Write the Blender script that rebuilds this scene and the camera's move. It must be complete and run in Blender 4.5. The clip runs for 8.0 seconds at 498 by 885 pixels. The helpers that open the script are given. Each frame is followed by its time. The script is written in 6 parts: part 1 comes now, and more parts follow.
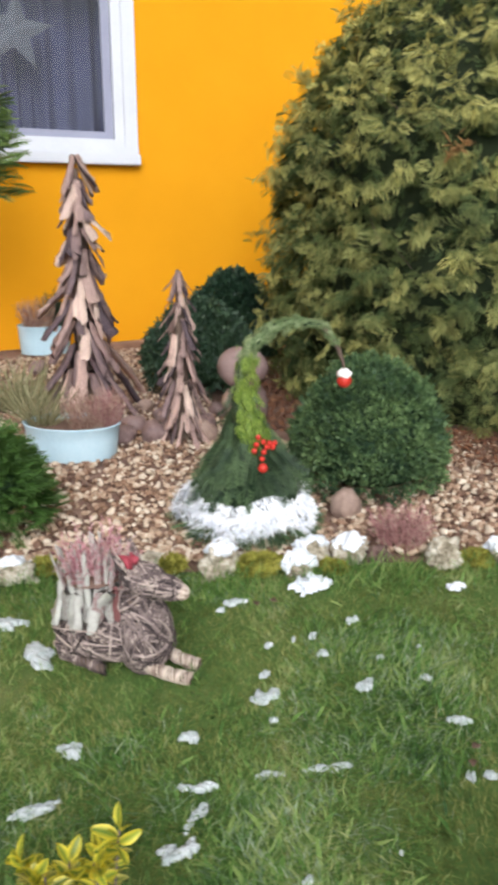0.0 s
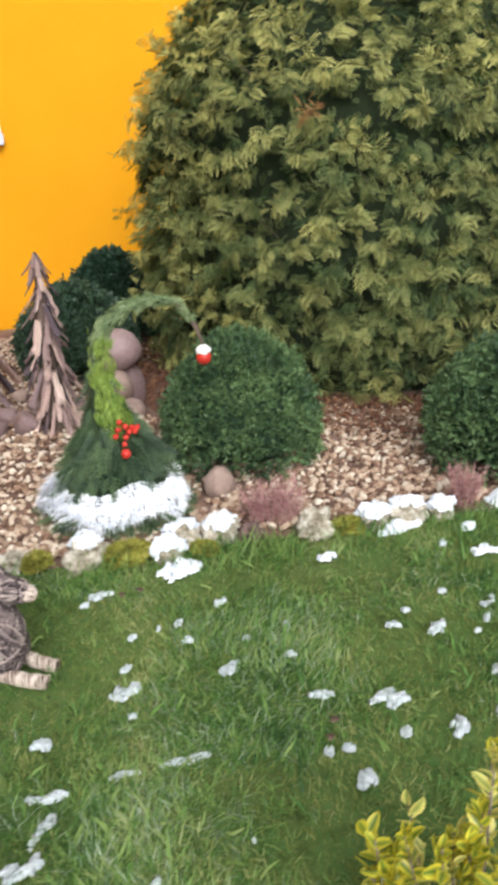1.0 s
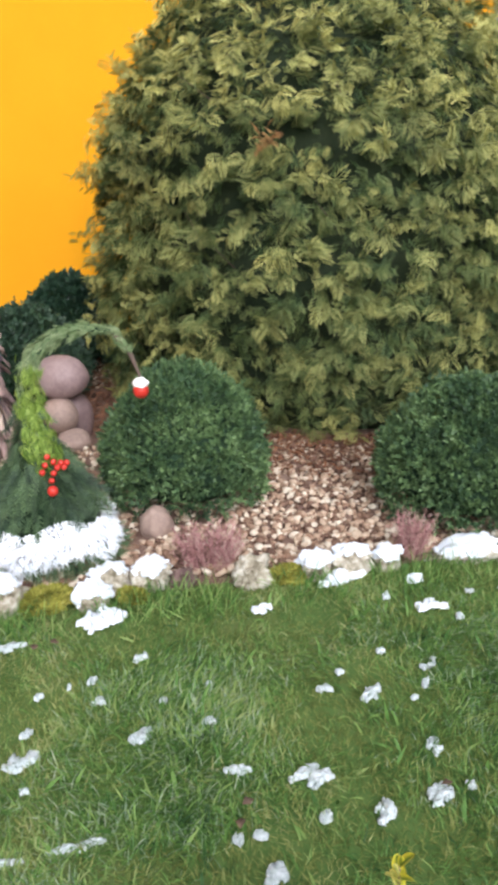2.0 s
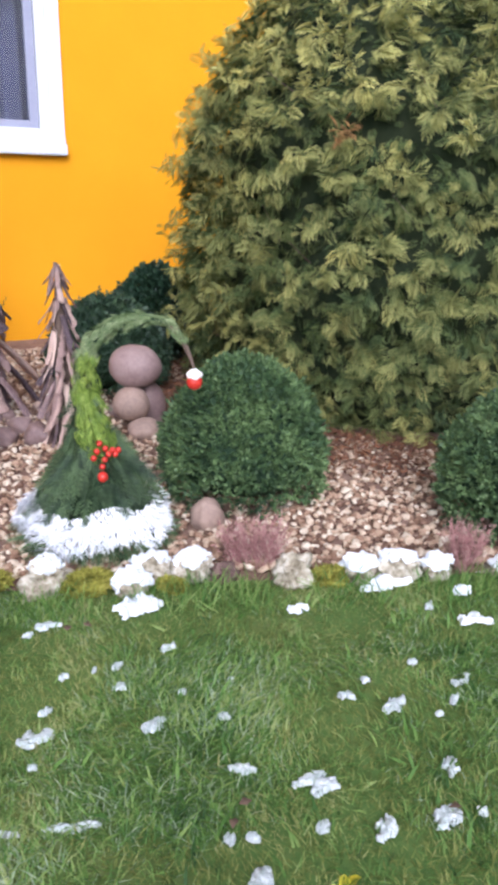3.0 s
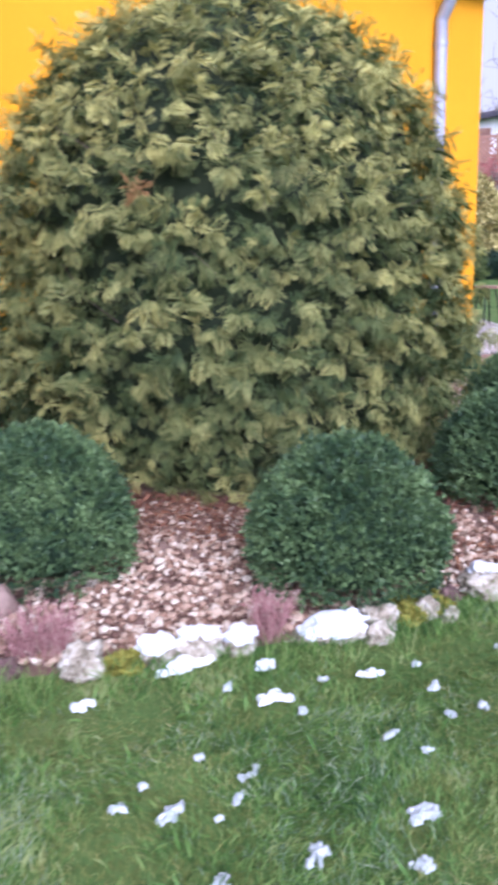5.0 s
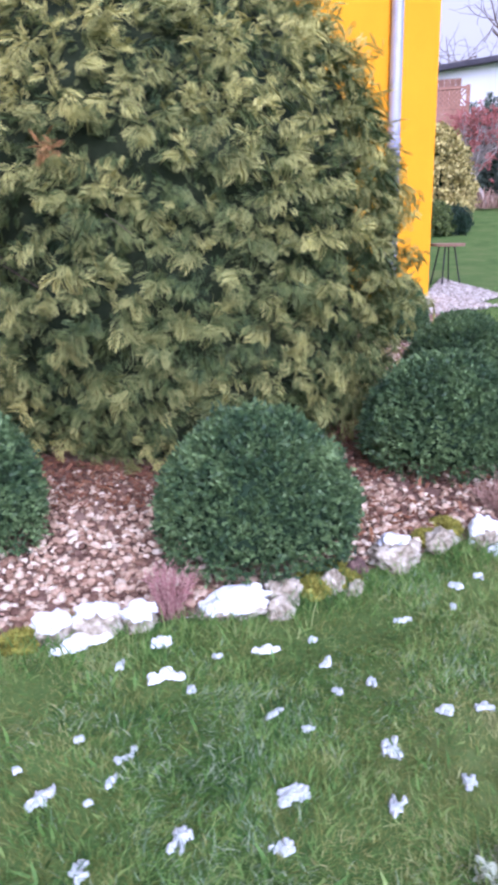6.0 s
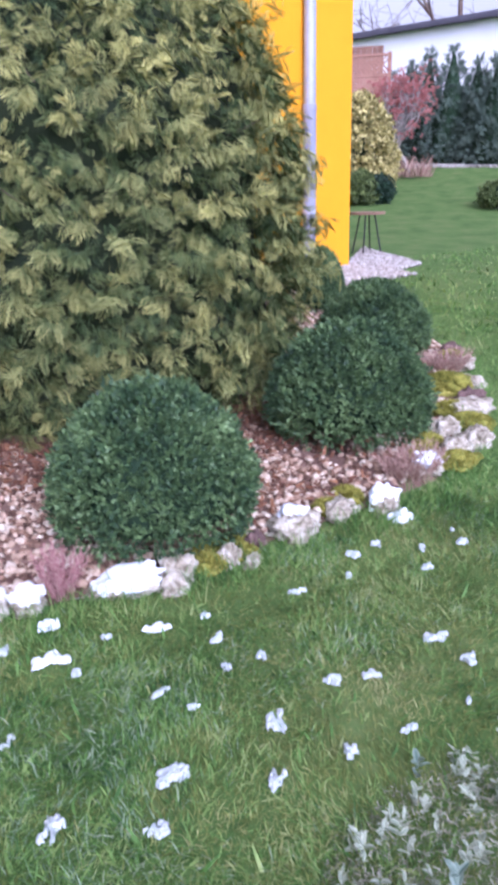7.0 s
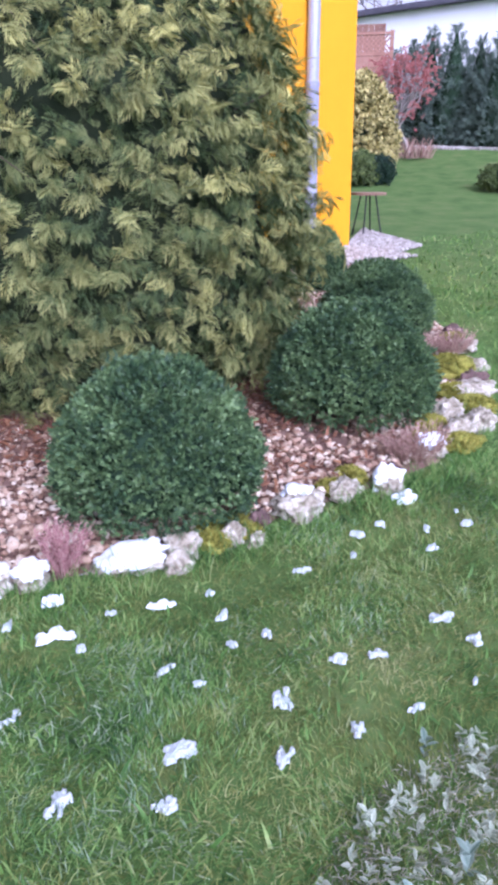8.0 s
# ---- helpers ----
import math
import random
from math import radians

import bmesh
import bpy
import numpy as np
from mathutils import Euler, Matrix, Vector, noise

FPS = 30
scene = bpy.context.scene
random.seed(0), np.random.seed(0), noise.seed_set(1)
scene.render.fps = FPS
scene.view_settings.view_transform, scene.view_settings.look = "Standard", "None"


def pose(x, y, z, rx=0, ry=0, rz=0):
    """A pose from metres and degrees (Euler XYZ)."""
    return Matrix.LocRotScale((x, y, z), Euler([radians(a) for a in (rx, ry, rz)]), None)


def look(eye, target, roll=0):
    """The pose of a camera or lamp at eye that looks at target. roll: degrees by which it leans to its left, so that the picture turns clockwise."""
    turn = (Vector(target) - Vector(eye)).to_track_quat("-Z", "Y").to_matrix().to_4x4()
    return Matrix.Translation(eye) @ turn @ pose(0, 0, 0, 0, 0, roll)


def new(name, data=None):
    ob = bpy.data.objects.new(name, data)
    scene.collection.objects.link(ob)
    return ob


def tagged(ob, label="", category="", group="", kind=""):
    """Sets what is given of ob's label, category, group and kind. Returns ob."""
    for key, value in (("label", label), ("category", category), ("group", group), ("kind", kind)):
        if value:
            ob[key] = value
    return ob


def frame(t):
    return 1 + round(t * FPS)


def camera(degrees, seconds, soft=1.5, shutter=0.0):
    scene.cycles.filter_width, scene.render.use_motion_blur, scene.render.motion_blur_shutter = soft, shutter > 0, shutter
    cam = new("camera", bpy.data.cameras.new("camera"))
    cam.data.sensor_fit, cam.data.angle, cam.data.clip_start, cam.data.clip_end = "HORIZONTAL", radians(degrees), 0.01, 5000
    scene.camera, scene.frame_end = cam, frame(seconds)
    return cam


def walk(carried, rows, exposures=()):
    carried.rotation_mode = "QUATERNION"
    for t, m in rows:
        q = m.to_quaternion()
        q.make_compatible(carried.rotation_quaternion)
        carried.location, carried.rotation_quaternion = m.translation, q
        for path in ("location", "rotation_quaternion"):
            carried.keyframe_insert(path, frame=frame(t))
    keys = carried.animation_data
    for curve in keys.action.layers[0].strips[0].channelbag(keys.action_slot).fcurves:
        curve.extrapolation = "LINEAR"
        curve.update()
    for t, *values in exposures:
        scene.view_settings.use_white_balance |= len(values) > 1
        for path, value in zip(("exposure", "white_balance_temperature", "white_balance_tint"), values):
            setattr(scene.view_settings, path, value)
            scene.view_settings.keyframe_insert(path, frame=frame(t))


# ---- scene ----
cam = camera(35.3, 8.0, soft=4.2, shutter=0.5)
PATH = [
    (0, (-0.191, -0.024, 1.265), (0.609, 1.727, 0.722), 0.1),
    (0.5, (-0.087, -0.046, 1.246), (0.784, 1.666, 0.686), -0.8),
    (1, (0.022, -0.048, 1.251), (0.992, 1.593, 0.647), -2.8),
    (1.5, (0.143, -0.004, 1.258), (1.148, 1.643, 0.732), -1.9),
    (1.7, (0.170, 0.033, 1.243), (1.226, 1.645, 0.707), -1.0),
    (2.8, (0.353, -0.029, 1.244), (1.198, 1.696, 0.688), 0.9),
    (3, (0.382, -0.038, 1.236), (1.185, 1.71, 0.687), 0.4),
    (3.5, (0.474, -0.075, 1.234), (1.329, 1.632, 0.638), -1.5),
    (4, (0.523, -0.107, 1.265), (1.426, 1.631, 0.86), -2.2),
    (4.5, (0.593, -0.073, 1.264), (1.562, 1.638, 0.899), -1.5),
    (4.6, (0.597, -0.049, 1.262), (1.587, 1.634, 0.828), -0.8),
    (5, (0.746, -0.032, 1.242), (1.815, 1.605, 0.821), -1.3),
    (5.2, (0.781, -0.041, 1.263), (1.89, 1.563, 0.82), -1.5),
    (6.3, (1.027, -0.125, 1.29), (2.133, 1.449, 0.742), -0.9),
    (6.5, (1.053, -0.123, 1.247), (2.187, 1.448, 0.748), -1.3),
    (7, (1.117, -0.162, 1.272), (2.335, 1.305, 0.667), -1.2),
    (7.5, (1.109, -0.121, 1.246), (2.325, 1.326, 0.595), -0.6),
    (8, (1.097, -0.123, 1.255), (2.318, 1.322, 0.605), -0.2),
]
walk(cam, [(t, look(eye, target, roll)) for t, eye, target, roll in PATH],
     exposures=[(0, 0.33, 6300, 11), (1.0, 0.49, 6250, 11), (2.2, 0.58, 6000, 14), (4, 0.67, 5470, 26), (5, 0.80, 5270, 32), (6.5, 0.80, 5190, 35), (8, 0.84, 5110, 35)])

GX, GY = 0.0188, 0.0432          # slope of the garden
EDGE = [(-3.0, 3.2), (-1.2, 2.85), (0.05, 2.52), (0.72, 2.25), (1.2, 2.1), (1.5, 1.98), (1.9, 1.82), (2.3, 1.73), (2.75, 1.68),
        (3.3, 1.65), (3.65, 1.64), (4.05, 1.88), (4.7, 2.3), (5.35, 2.78), (5.75, 3.3), (6.4, 4.5), (7.0, 5.25), (7.9, 5.6), (8.8, 5.95), (9.3, 6.5)]
WALL_Y, CORNER_X = 6.4, 8.17


def gz(x, y):
    """Height of the ground: an even slope, steepened at the far end to fit the camera's view."""
    d = np.hypot(np.asarray(x) - 1.1, np.asarray(y) + 0.1)
    far = np.clip(d - 11, 0, None)
    rise = np.where(far < 12, 0.008 * far ** 2, 1.152 + 0.06 * (far - 12))
    return GX * np.asarray(x) * np.exp(-(d / 60) ** 2) + GY * np.asarray(y) * np.exp(-(d / 60) ** 2) + rise * np.exp(-(d / 70) ** 2)


def edge_y(x):
    return np.interp(x, [p[0] for p in EDGE], [p[1] for p in EDGE])


# ---- world and light ----
world = bpy.data.worlds.new("overcast_sky")
scene.world = world
world.use_nodes = True
wn, wl = world.node_tree.nodes, world.node_tree.links
sky = wn.new("ShaderNodeTexSky")
sky.sky_type, sky.sun_disc = "NISHITA", False
sky.sun_elevation, sky.sun_rotation = radians(34), radians(200)
sky.air_density, sky.dust_density, sky.ozone_density = 1.0, 6.0, 1.0
grey = wn.new("ShaderNodeHueSaturation")
grey.inputs["Saturation"].default_value = 0.08
wl.new(sky.outputs[0], grey.inputs["Color"])
wl.new(grey.outputs[0], wn["Background"].inputs["Color"])
wn["Background"].inputs["Strength"].default_value = 0.15
sun = new("sun", bpy.data.lights.new("sun", "SUN"))
sun.data.energy, sun.data.angle, sun.data.color = 0.45, radians(35), (1.0, 0.97, 0.93)
sun.matrix_world = look((-2.2, -6.0, 5.2), (0, 0, 0))


# ---- materials ----
def link_noise(n, l, coord, scale, detail=4.0, rough=0.6):
    t = n.new("ShaderNodeTexNoise")
    t.inputs["Scale"].default_value, t.inputs["Detail"].default_value, t.inputs["Roughness"].default_value = scale, detail, rough
    l.new(coord, t.inputs["Vector"])
    return t


def material(name, colours, scale=6.0, fine=60.0, rough=0.8, bump=0.3, island=0.0, per_object=0.0, metal=0.0, spec=0.4, thin=0.0, tip=None, stretch=None, fine_mix=0.35, bump_dist=0.01):
    """A surface in two or three colours, mottled at a large and a fine scale, with relief.
    island, per_object: how much the pieces differ; thin: light let through; tip: a colour that the tips of leaves take."""
    m = bpy.data.materials.new(name)
    m.use_nodes = True
    n, l = m.node_tree.nodes, m.node_tree.links
    b = n["Principled BSDF"]
    b.inputs["Roughness"].default_value, b.inputs["Metallic"].default_value = rough, metal
    b.inputs["Specular IOR Level"].default_value = spec
    coord = n.new("ShaderNodeTexCoord").outputs["Object"]
    if stretch:
        mp = n.new("ShaderNodeMapping")
        mp.inputs["Scale"].default_value = stretch
        l.new(coord, mp.inputs["Vector"])
        coord = mp.outputs[0]
    big, small = link_noise(n, l, coord, scale), link_noise(n, l, coord, fine, 3.0)
    mix = n.new("ShaderNodeMix")
    mix.inputs[0].default_value = fine_mix
    l.new(big.outputs[0], mix.inputs[2])
    l.new(small.outputs[0], mix.inputs[3])
    fac = mix.outputs[0]
    if island or per_object:
        wide = n.new("ShaderNodeMapRange")
        wide.inputs[1].default_value, wide.inputs[2].default_value = 0.33, 0.67
        l.new(fac, wide.inputs[0])
        fac = wide.outputs[0]
    for amount, node, out in ((island, "ShaderNodeNewGeometry", "Random Per Island"), (per_object, "ShaderNodeObjectInfo", "Random")):
        if amount:
            g = n.new(node)
            k = n.new("ShaderNodeMix")
            k.inputs[0].default_value = amount
            l.new(fac, k.inputs[2])
            l.new(g.outputs[out], k.inputs[3])
            fac = k.outputs[0]
    ramp = n.new("ShaderNodeValToRGB")
    e = ramp.color_ramp.elements
    lo, hi = (0.32, 0.68) if not (island or per_object) else (0.15, 0.85)
    e[0].position, e[1].position = lo, hi
    e[0].color, e[1].color = (*colours[0], 1), (*colours[-1], 1)
    for i, c in enumerate(colours[1:-1]):
        k = e.new(lo + (hi - lo) * (i + 1) / (len(colours) - 1))
        k.color = (*c, 1)
    l.new(fac, ramp.inputs[0])
    colour = ramp.outputs[0]
    if tip:
        a = n.new("ShaderNodeAttribute")
        a.attribute_name = "tip"
        k = n.new("ShaderNodeMix")
        k.data_type = "RGBA"
        l.new(a.outputs["Fac"], k.inputs[0])
        l.new(colour, k.inputs[6])
        k.inputs[7].default_value = (*tip, 1)
        colour = k.outputs[2]
    l.new(colour, b.inputs["Base Color"])
    if bump:
        bp = n.new("ShaderNodeBump")
        bp.inputs["Strength"].default_value, bp.inputs["Distance"].default_value = bump, bump_dist
        l.new(mix.outputs[0], bp.inputs["Height"])
        l.new(bp.outputs[0], b.inputs["Normal"])
    if thin:
        t = n.new("ShaderNodeBsdfTranslucent")
        l.new(colour, t.inputs["Color"])
        k = n.new("ShaderNodeMixShader")
        k.inputs[0].default_value = thin
        l.new(b.outputs[0], k.inputs[1])
        l.new(t.outputs[0], k.inputs[2])
        l.new(k.outputs[0], n["Material Output"].inputs["Surface"])
    return m


M = {}
M["lawn"] = material("lawn_ground", [(0.055, 0.10, 0.027), (0.09, 0.155, 0.042), (0.15, 0.175, 0.065)], 2.6, 45, 0.95, 0.8, spec=0.1)
M["grass"] = material("grass_blade", [(0.026, 0.072, 0.018), (0.075, 0.175, 0.036), (0.145, 0.275, 0.062), (0.25, 0.36, 0.10), (0.38, 0.43, 0.18)], 3.0, 13, 0.6, 0, island=0.48, thin=0.3, spec=0.3)
M["thatch"] = material("mossy_thatch", [(0.07, 0.095, 0.024), (0.145, 0.18, 0.045), (0.235, 0.265, 0.08), (0.38, 0.38, 0.17)], 3.5, 17, 0.8, 0, island=0.45, thin=0.2, spec=0.15)
M["dewy"] = material("dewy_grass_blade", [(0.12, 0.20, 0.10), (0.24, 0.33, 0.19), (0.44, 0.50, 0.34)], 3.5, 17, 0.45, 0, island=0.5, thin=0.25, spec=0.5)
M["soil"] = material("bed_soil", [(0.09, 0.05, 0.036), (0.20, 0.12, 0.09), (0.32, 0.22, 0.17)], 5, 60, 0.95, 0.8)
M["pebble"] = material("pebble", [(0.10, 0.052, 0.034), (0.25, 0.145, 0.092), (0.39, 0.265, 0.18), (0.52, 0.40, 0.29), (0.66, 0.57, 0.45)], 14, 90, 0.65, 0.2, island=0.75, per_object=0.0)
M["pebble_single"] = material("pebble_single", [(0.10, 0.052, 0.034), (0.25, 0.145, 0.092), (0.39, 0.265, 0.18), (0.52, 0.40, 0.29), (0.66, 0.57, 0.45)], 14, 90, 0.65, 0.2, per_object=0.75)
M["white_pebble"] = material("white_pebble", [(0.20, 0.175, 0.15), (0.34, 0.31, 0.28), (0.52, 0.49, 0.45)], 14, 90, 0.6, 0.2, island=0.7)
M["litter"] = material("dead_scales", [(0.075, 0.032, 0.018), (0.165, 0.068, 0.036), (0.26, 0.125, 0.06)], 8, 60, 0.9, 0, island=0.6)
M["render"] = material("orange_render", [(0.68, 0.290, 0.005), (0.72, 0.310, 0.006), (0.75, 0.330, 0.008)], 1.1, 160, 0.9, 0.12, spec=0.15, bump_dist=0.004)
M["white_pvc"] = material("white_pvc", [(0.58, 0.60, 0.65), (0.65, 0.67, 0.71)], 3, 40, 0.35, 0.05, spec=0.5)
# sash plastic coloured lilac-grey, with the reveal's shade put into it
M["shade_pvc"] = material("shade_grey_sash", [(0.26, 0.27, 0.36), (0.31, 0.32, 0.41)], 3, 40, 0.45, 0.05)
M["zinc"] = material("zinc_pipe", [(0.30, 0.32, 0.40), (0.37, 0.39, 0.47), (0.42, 0.44, 0.52)], 3, 30, 0.5, 0.1, metal=0.25)
M["standpipe"] = material("grey_standpipe", [(0.20, 0.21, 0.28), (0.26, 0.27, 0.34), (0.31, 0.32, 0.39)], 3, 30, 0.6, 0.1)
M["dark_wood"] = material("dark_soffit", [(0.05, 0.03, 0.025), (0.09, 0.06, 0.05)], 4, 40, 0.7, 0.3)
# curtain, room and star: the dimness behind the glass is put into their colours
M["curtain"] = material("darkened_curtain", [(0.085, 0.095, 0.18), (0.16, 0.17, 0.27)], 3, 60, 0.9, 0.1)
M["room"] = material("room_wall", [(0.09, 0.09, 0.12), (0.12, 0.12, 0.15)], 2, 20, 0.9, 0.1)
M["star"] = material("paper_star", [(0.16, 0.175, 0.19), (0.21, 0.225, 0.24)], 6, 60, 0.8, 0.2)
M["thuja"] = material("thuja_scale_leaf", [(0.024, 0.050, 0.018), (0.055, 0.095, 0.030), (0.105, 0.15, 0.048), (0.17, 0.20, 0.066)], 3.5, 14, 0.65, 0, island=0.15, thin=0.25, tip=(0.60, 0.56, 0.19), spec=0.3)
M["withered"] = material("withered_leaf", [(0.28, 0.14, 0.05), (0.42, 0.23, 0.08)], 5, 30, 0.8, 0, island=0.4)
M["thuja_core"] = material("thuja_shade", [(0.010, 0.017, 0.009), (0.028, 0.036, 0.018)], 6, 50, 0.95, 0.6, spec=0.1)
M["bark"] = material("bark", [(0.06, 0.04, 0.03), (0.13, 0.09, 0.07), (0.2, 0.15, 0.11)], 8, 60, 0.9, 0.8, stretch=(1, 1, 0.25))
M["box"] = material("boxwood_leaf", [(0.016, 0.045, 0.024), (0.050, 0.102, 0.041), (0.112, 0.186, 0.068), (0.22, 0.33, 0.135)], 5, 22, 0.55, 0, island=0.35, thin=0.2, spec=0.45)
# copy of the boxwood leaf with the shade painted into its colour
M["shade_box"] = material("painted_shade_boxwood_leaf", [(0.016, 0.036, 0.024), (0.03, 0.062, 0.034), (0.055, 0.10, 0.045)], 6, 30, 0.5, 0, island=0.5, thin=0.1, spec=0.4)
# near-black green that stands for the shade behind the leaves
M["shade_core"] = material("inner_shade", [(0.014, 0.030, 0.017), (0.034, 0.062, 0.032)], 9, 60, 0.95, 0.6, spec=0.1)
M["yew"] = material("dark_evergreen_leaf", [(0.010, 0.026, 0.016), (0.02, 0.05, 0.028), (0.035, 0.075, 0.035)], 5, 16, 0.5, 0, island=0.5, thin=0.1)
M["bright_conifer"] = material("bright_conifer_leaf", [(0.012, 0.04, 0.012), (0.035, 0.10, 0.02), (0.08, 0.18, 0.035)], 5, 16, 0.5, 0, island=0.45, thin=0.2, tip=(0.15, 0.27, 0.06))
M["green_conifer"] = material("green_conifer_leaf", [(0.03, 0.07, 0.02), (0.08, 0.16, 0.04), (0.17, 0.28, 0.07)], 4, 16, 0.5, 0, island=0.45, thin=0.2, tip=(0.28, 0.40, 0.11))
M["wood"] = material("weathered_driftwood", [(0.060, 0.045, 0.060), (0.20, 0.145, 0.155), (0.40, 0.27, 0.25), (0.68, 0.47, 0.40), (0.92, 0.74, 0.62)], 2.2, 9, 0.85, 1.0, per_object=0.58, stretch=(7, 7, 0.8), spec=0.2, fine_mix=0.5)
M["mint"] = material("mint_painted_metal", [(0.40, 0.58, 0.67), (0.47, 0.65, 0.74), (0.53, 0.69, 0.77)], 5, 50, 0.5, 0.12)
M["heather"] = material("heather_stem", [(0.13, 0.075, 0.05), (0.31, 0.18, 0.14), (0.46, 0.30, 0.24), (0.56, 0.44, 0.34)], 7, 30, 0.85, 0, island=0.6, thin=0.15)
M["pink_heather"] = material("pink_heather_stem", [(0.17, 0.085, 0.075), (0.36, 0.17, 0.165), (0.48, 0.26, 0.25), (0.52, 0.38, 0.32)], 7, 30, 0.85, 0, island=0.6, thin=0.15)
M["bloom"] = material("pink_heather_bloom", [(0.30, 0.12, 0.15), (0.52, 0.24, 0.29), (0.66, 0.40, 0.42), (0.62, 0.50, 0.44)], 7, 30, 0.85, 0, island=0.6, thin=0.15)
M["sedge"] = material("sedge_blade", [(0.14, 0.15, 0.07), (0.27, 0.26, 0.14), (0.46, 0.41, 0.25)], 7, 30, 0.8, 0, island=0.6, thin=0.2)
M["stone"] = material("brown_boulder", [(0.16, 0.105, 0.10), (0.235, 0.16, 0.15), (0.30, 0.215, 0.20)], 5, 45, 0.6, 0.35, per_object=0.25)
M["tan_stone"] = material("tan_stone", [(0.20, 0.14, 0.115), (0.30, 0.21, 0.17), (0.40, 0.295, 0.24)], 7, 50, 0.75, 0.4)
M["lime"] = material("weathered_limestone", [(0.07, 0.055, 0.03), (0.30, 0.26, 0.19), (0.50, 0.46, 0.38), (0.66, 0.62, 0.54)], 14, 60, 0.9, 0.9, spec=0.2, bump_dist=0.02)
M["lava"] = material("dark_porous_stone", [(0.06, 0.035, 0.03), (0.13, 0.08, 0.07), (0.2, 0.13, 0.11)], 14, 60, 0.95, 0.9, bump_dist=0.02)
M["moss"] = material("cushion_moss", [(0.10, 0.105, 0.02), (0.26, 0.25, 0.045), (0.50, 0.46, 0.12)], 12, 90, 0.95, 0.9, spec=0.1, island=0.25)
M["snow"] = material("old_snow", [(0.60, 0.66, 0.72), (0.76, 0.80, 0.86), (0.88, 0.90, 0.94)], 30, 140, 0.75, 0.8, spec=0.3, bump_dist=0.006)
M["thin_snow"] = material("thin_wet_snow", [(0.29, 0.35, 0.33), (0.46, 0.51, 0.51), (0.63, 0.66, 0.68)], 40, 170, 0.55, 0.25, spec=0.4, bump_dist=0.006)
M["fir"] = material("fir_needle", [(0.009, 0.022, 0.012), (0.024, 0.052, 0.024), (0.062, 0.105, 0.045)], 10, 40, 0.6, 0, island=0.4, thin=0.1, tip=(0.17, 0.26, 0.11))
M["lime_thuja"] = material("yellow_green_spray", [(0.07, 0.14, 0.018), (0.21, 0.32, 0.045), (0.42, 0.52, 0.12)], 8, 30, 0.55, 0, island=0.5, thin=0.2)
M["arch_green"] = material("arch_spray", [(0.08, 0.14, 0.055), (0.19, 0.27, 0.11), (0.42, 0.48, 0.27)], 8, 30, 0.6, 0, island=0.5, thin=0.15)
M["fleece"] = material("white_fleece", [(0.58, 0.62, 0.70), (0.82, 0.84, 0.88), (0.94, 0.94, 0.95)], 12, 60, 0.95, 0, island=0.5, spec=0.1)
M["red"] = material("red_lacquer", [(0.42, 0.022, 0.015), (0.58, 0.04, 0.025)], 9, 60, 0.35, 0.1)
M["white"] = material("white_felt", [(0.8, 0.78, 0.76), (0.9, 0.88, 0.86)], 9, 80, 0.9, 0.4)
M["wicker"] = material("grey_wicker", [(0.026, 0.019, 0.020), (0.10, 0.074, 0.072), (0.22, 0.17, 0.16), (0.48, 0.39, 0.345)], 16, 70, 0.85, 0.3, island=0.72)
M["raffia"] = material("pale_raffia", [(0.3, 0.22, 0.18), (0.52, 0.42, 0.35), (0.66, 0.57, 0.48)], 16, 70, 0.85, 0.3, island=0.6)
M["birch"] = material("birch_bark_strip", [(0.24, 0.09, 0.10), (0.38, 0.35, 0.33), (0.60, 0.61, 0.56), (0.48, 0.48, 0.44), (0.15, 0.10, 0.10)], 16, 60, 0.85, 0.4, per_object=0.5)
M["red_bark"] = material("red_brown_bark", [(0.10, 0.035, 0.035), (0.19, 0.07, 0.07), (0.28, 0.13, 0.12)], 12, 50, 0.8, 0.5)
M["ribbon"] = material("red_ribbon", [(0.28, 0.03, 0.05), (0.40, 0.07, 0.09)], 9, 60, 0.6, 0.2)
M["euonymus"] = material("variegated_leaf", [(0.035, 0.09, 0.014), (0.10, 0.20, 0.025), (0.28, 0.36, 0.045)], 9, 40, 0.4, 0, island=0.5, thin=0.3, tip=(0.80, 0.68, 0.055), spec=0.5)
M["euonymus_dry"] = material("pale_variegated_leaf", [(0.06, 0.13, 0.02), (0.2, 0.27, 0.05), (0.50, 0.50, 0.14)], 9, 40, 0.5, 0, island=0.5, thin=0.3, tip=(0.84, 0.74, 0.22))
M["silver"] = material("silver_leaf", [(0.12, 0.18, 0.11), (0.22, 0.28, 0.19), (0.38, 0.42, 0.31)], 9, 40, 0.6, 0, island=0.4, thin=0.2, tip=(0.48, 0.52, 0.40))
M["blue_leaf"] = material("bluish_leaf", [(0.06, 0.12, 0.08), (0.12, 0.19, 0.14), (0.20, 0.27, 0.21)], 9, 40, 0.5, 0, island=0.4, thin=0.2, tip=(0.27, 0.34, 0.28))
M["silver_twig"] = material("grey_brown_twig", [(0.10, 0.10, 0.065), (0.24, 0.24, 0.165), (0.46, 0.46, 0.36)], 12, 60, 0.9, 0, island=0.6)
M["white_render"] = material("white_render", [(0.82, 0.82, 0.84), (0.87, 0.87, 0.89)], 1.2, 60, 0.9, 0.1)
M["roof"] = material("dark_fascia", [(0.07, 0.065, 0.085), (0.11, 0.10, 0.13)], 2, 30, 0.8, 0.2)
M["fence"] = material("stained_fence", [(0.22, 0.11, 0.075), (0.32, 0.17, 0.12), (0.38, 0.22, 0.16)], 4, 30, 0.8, 0.4)
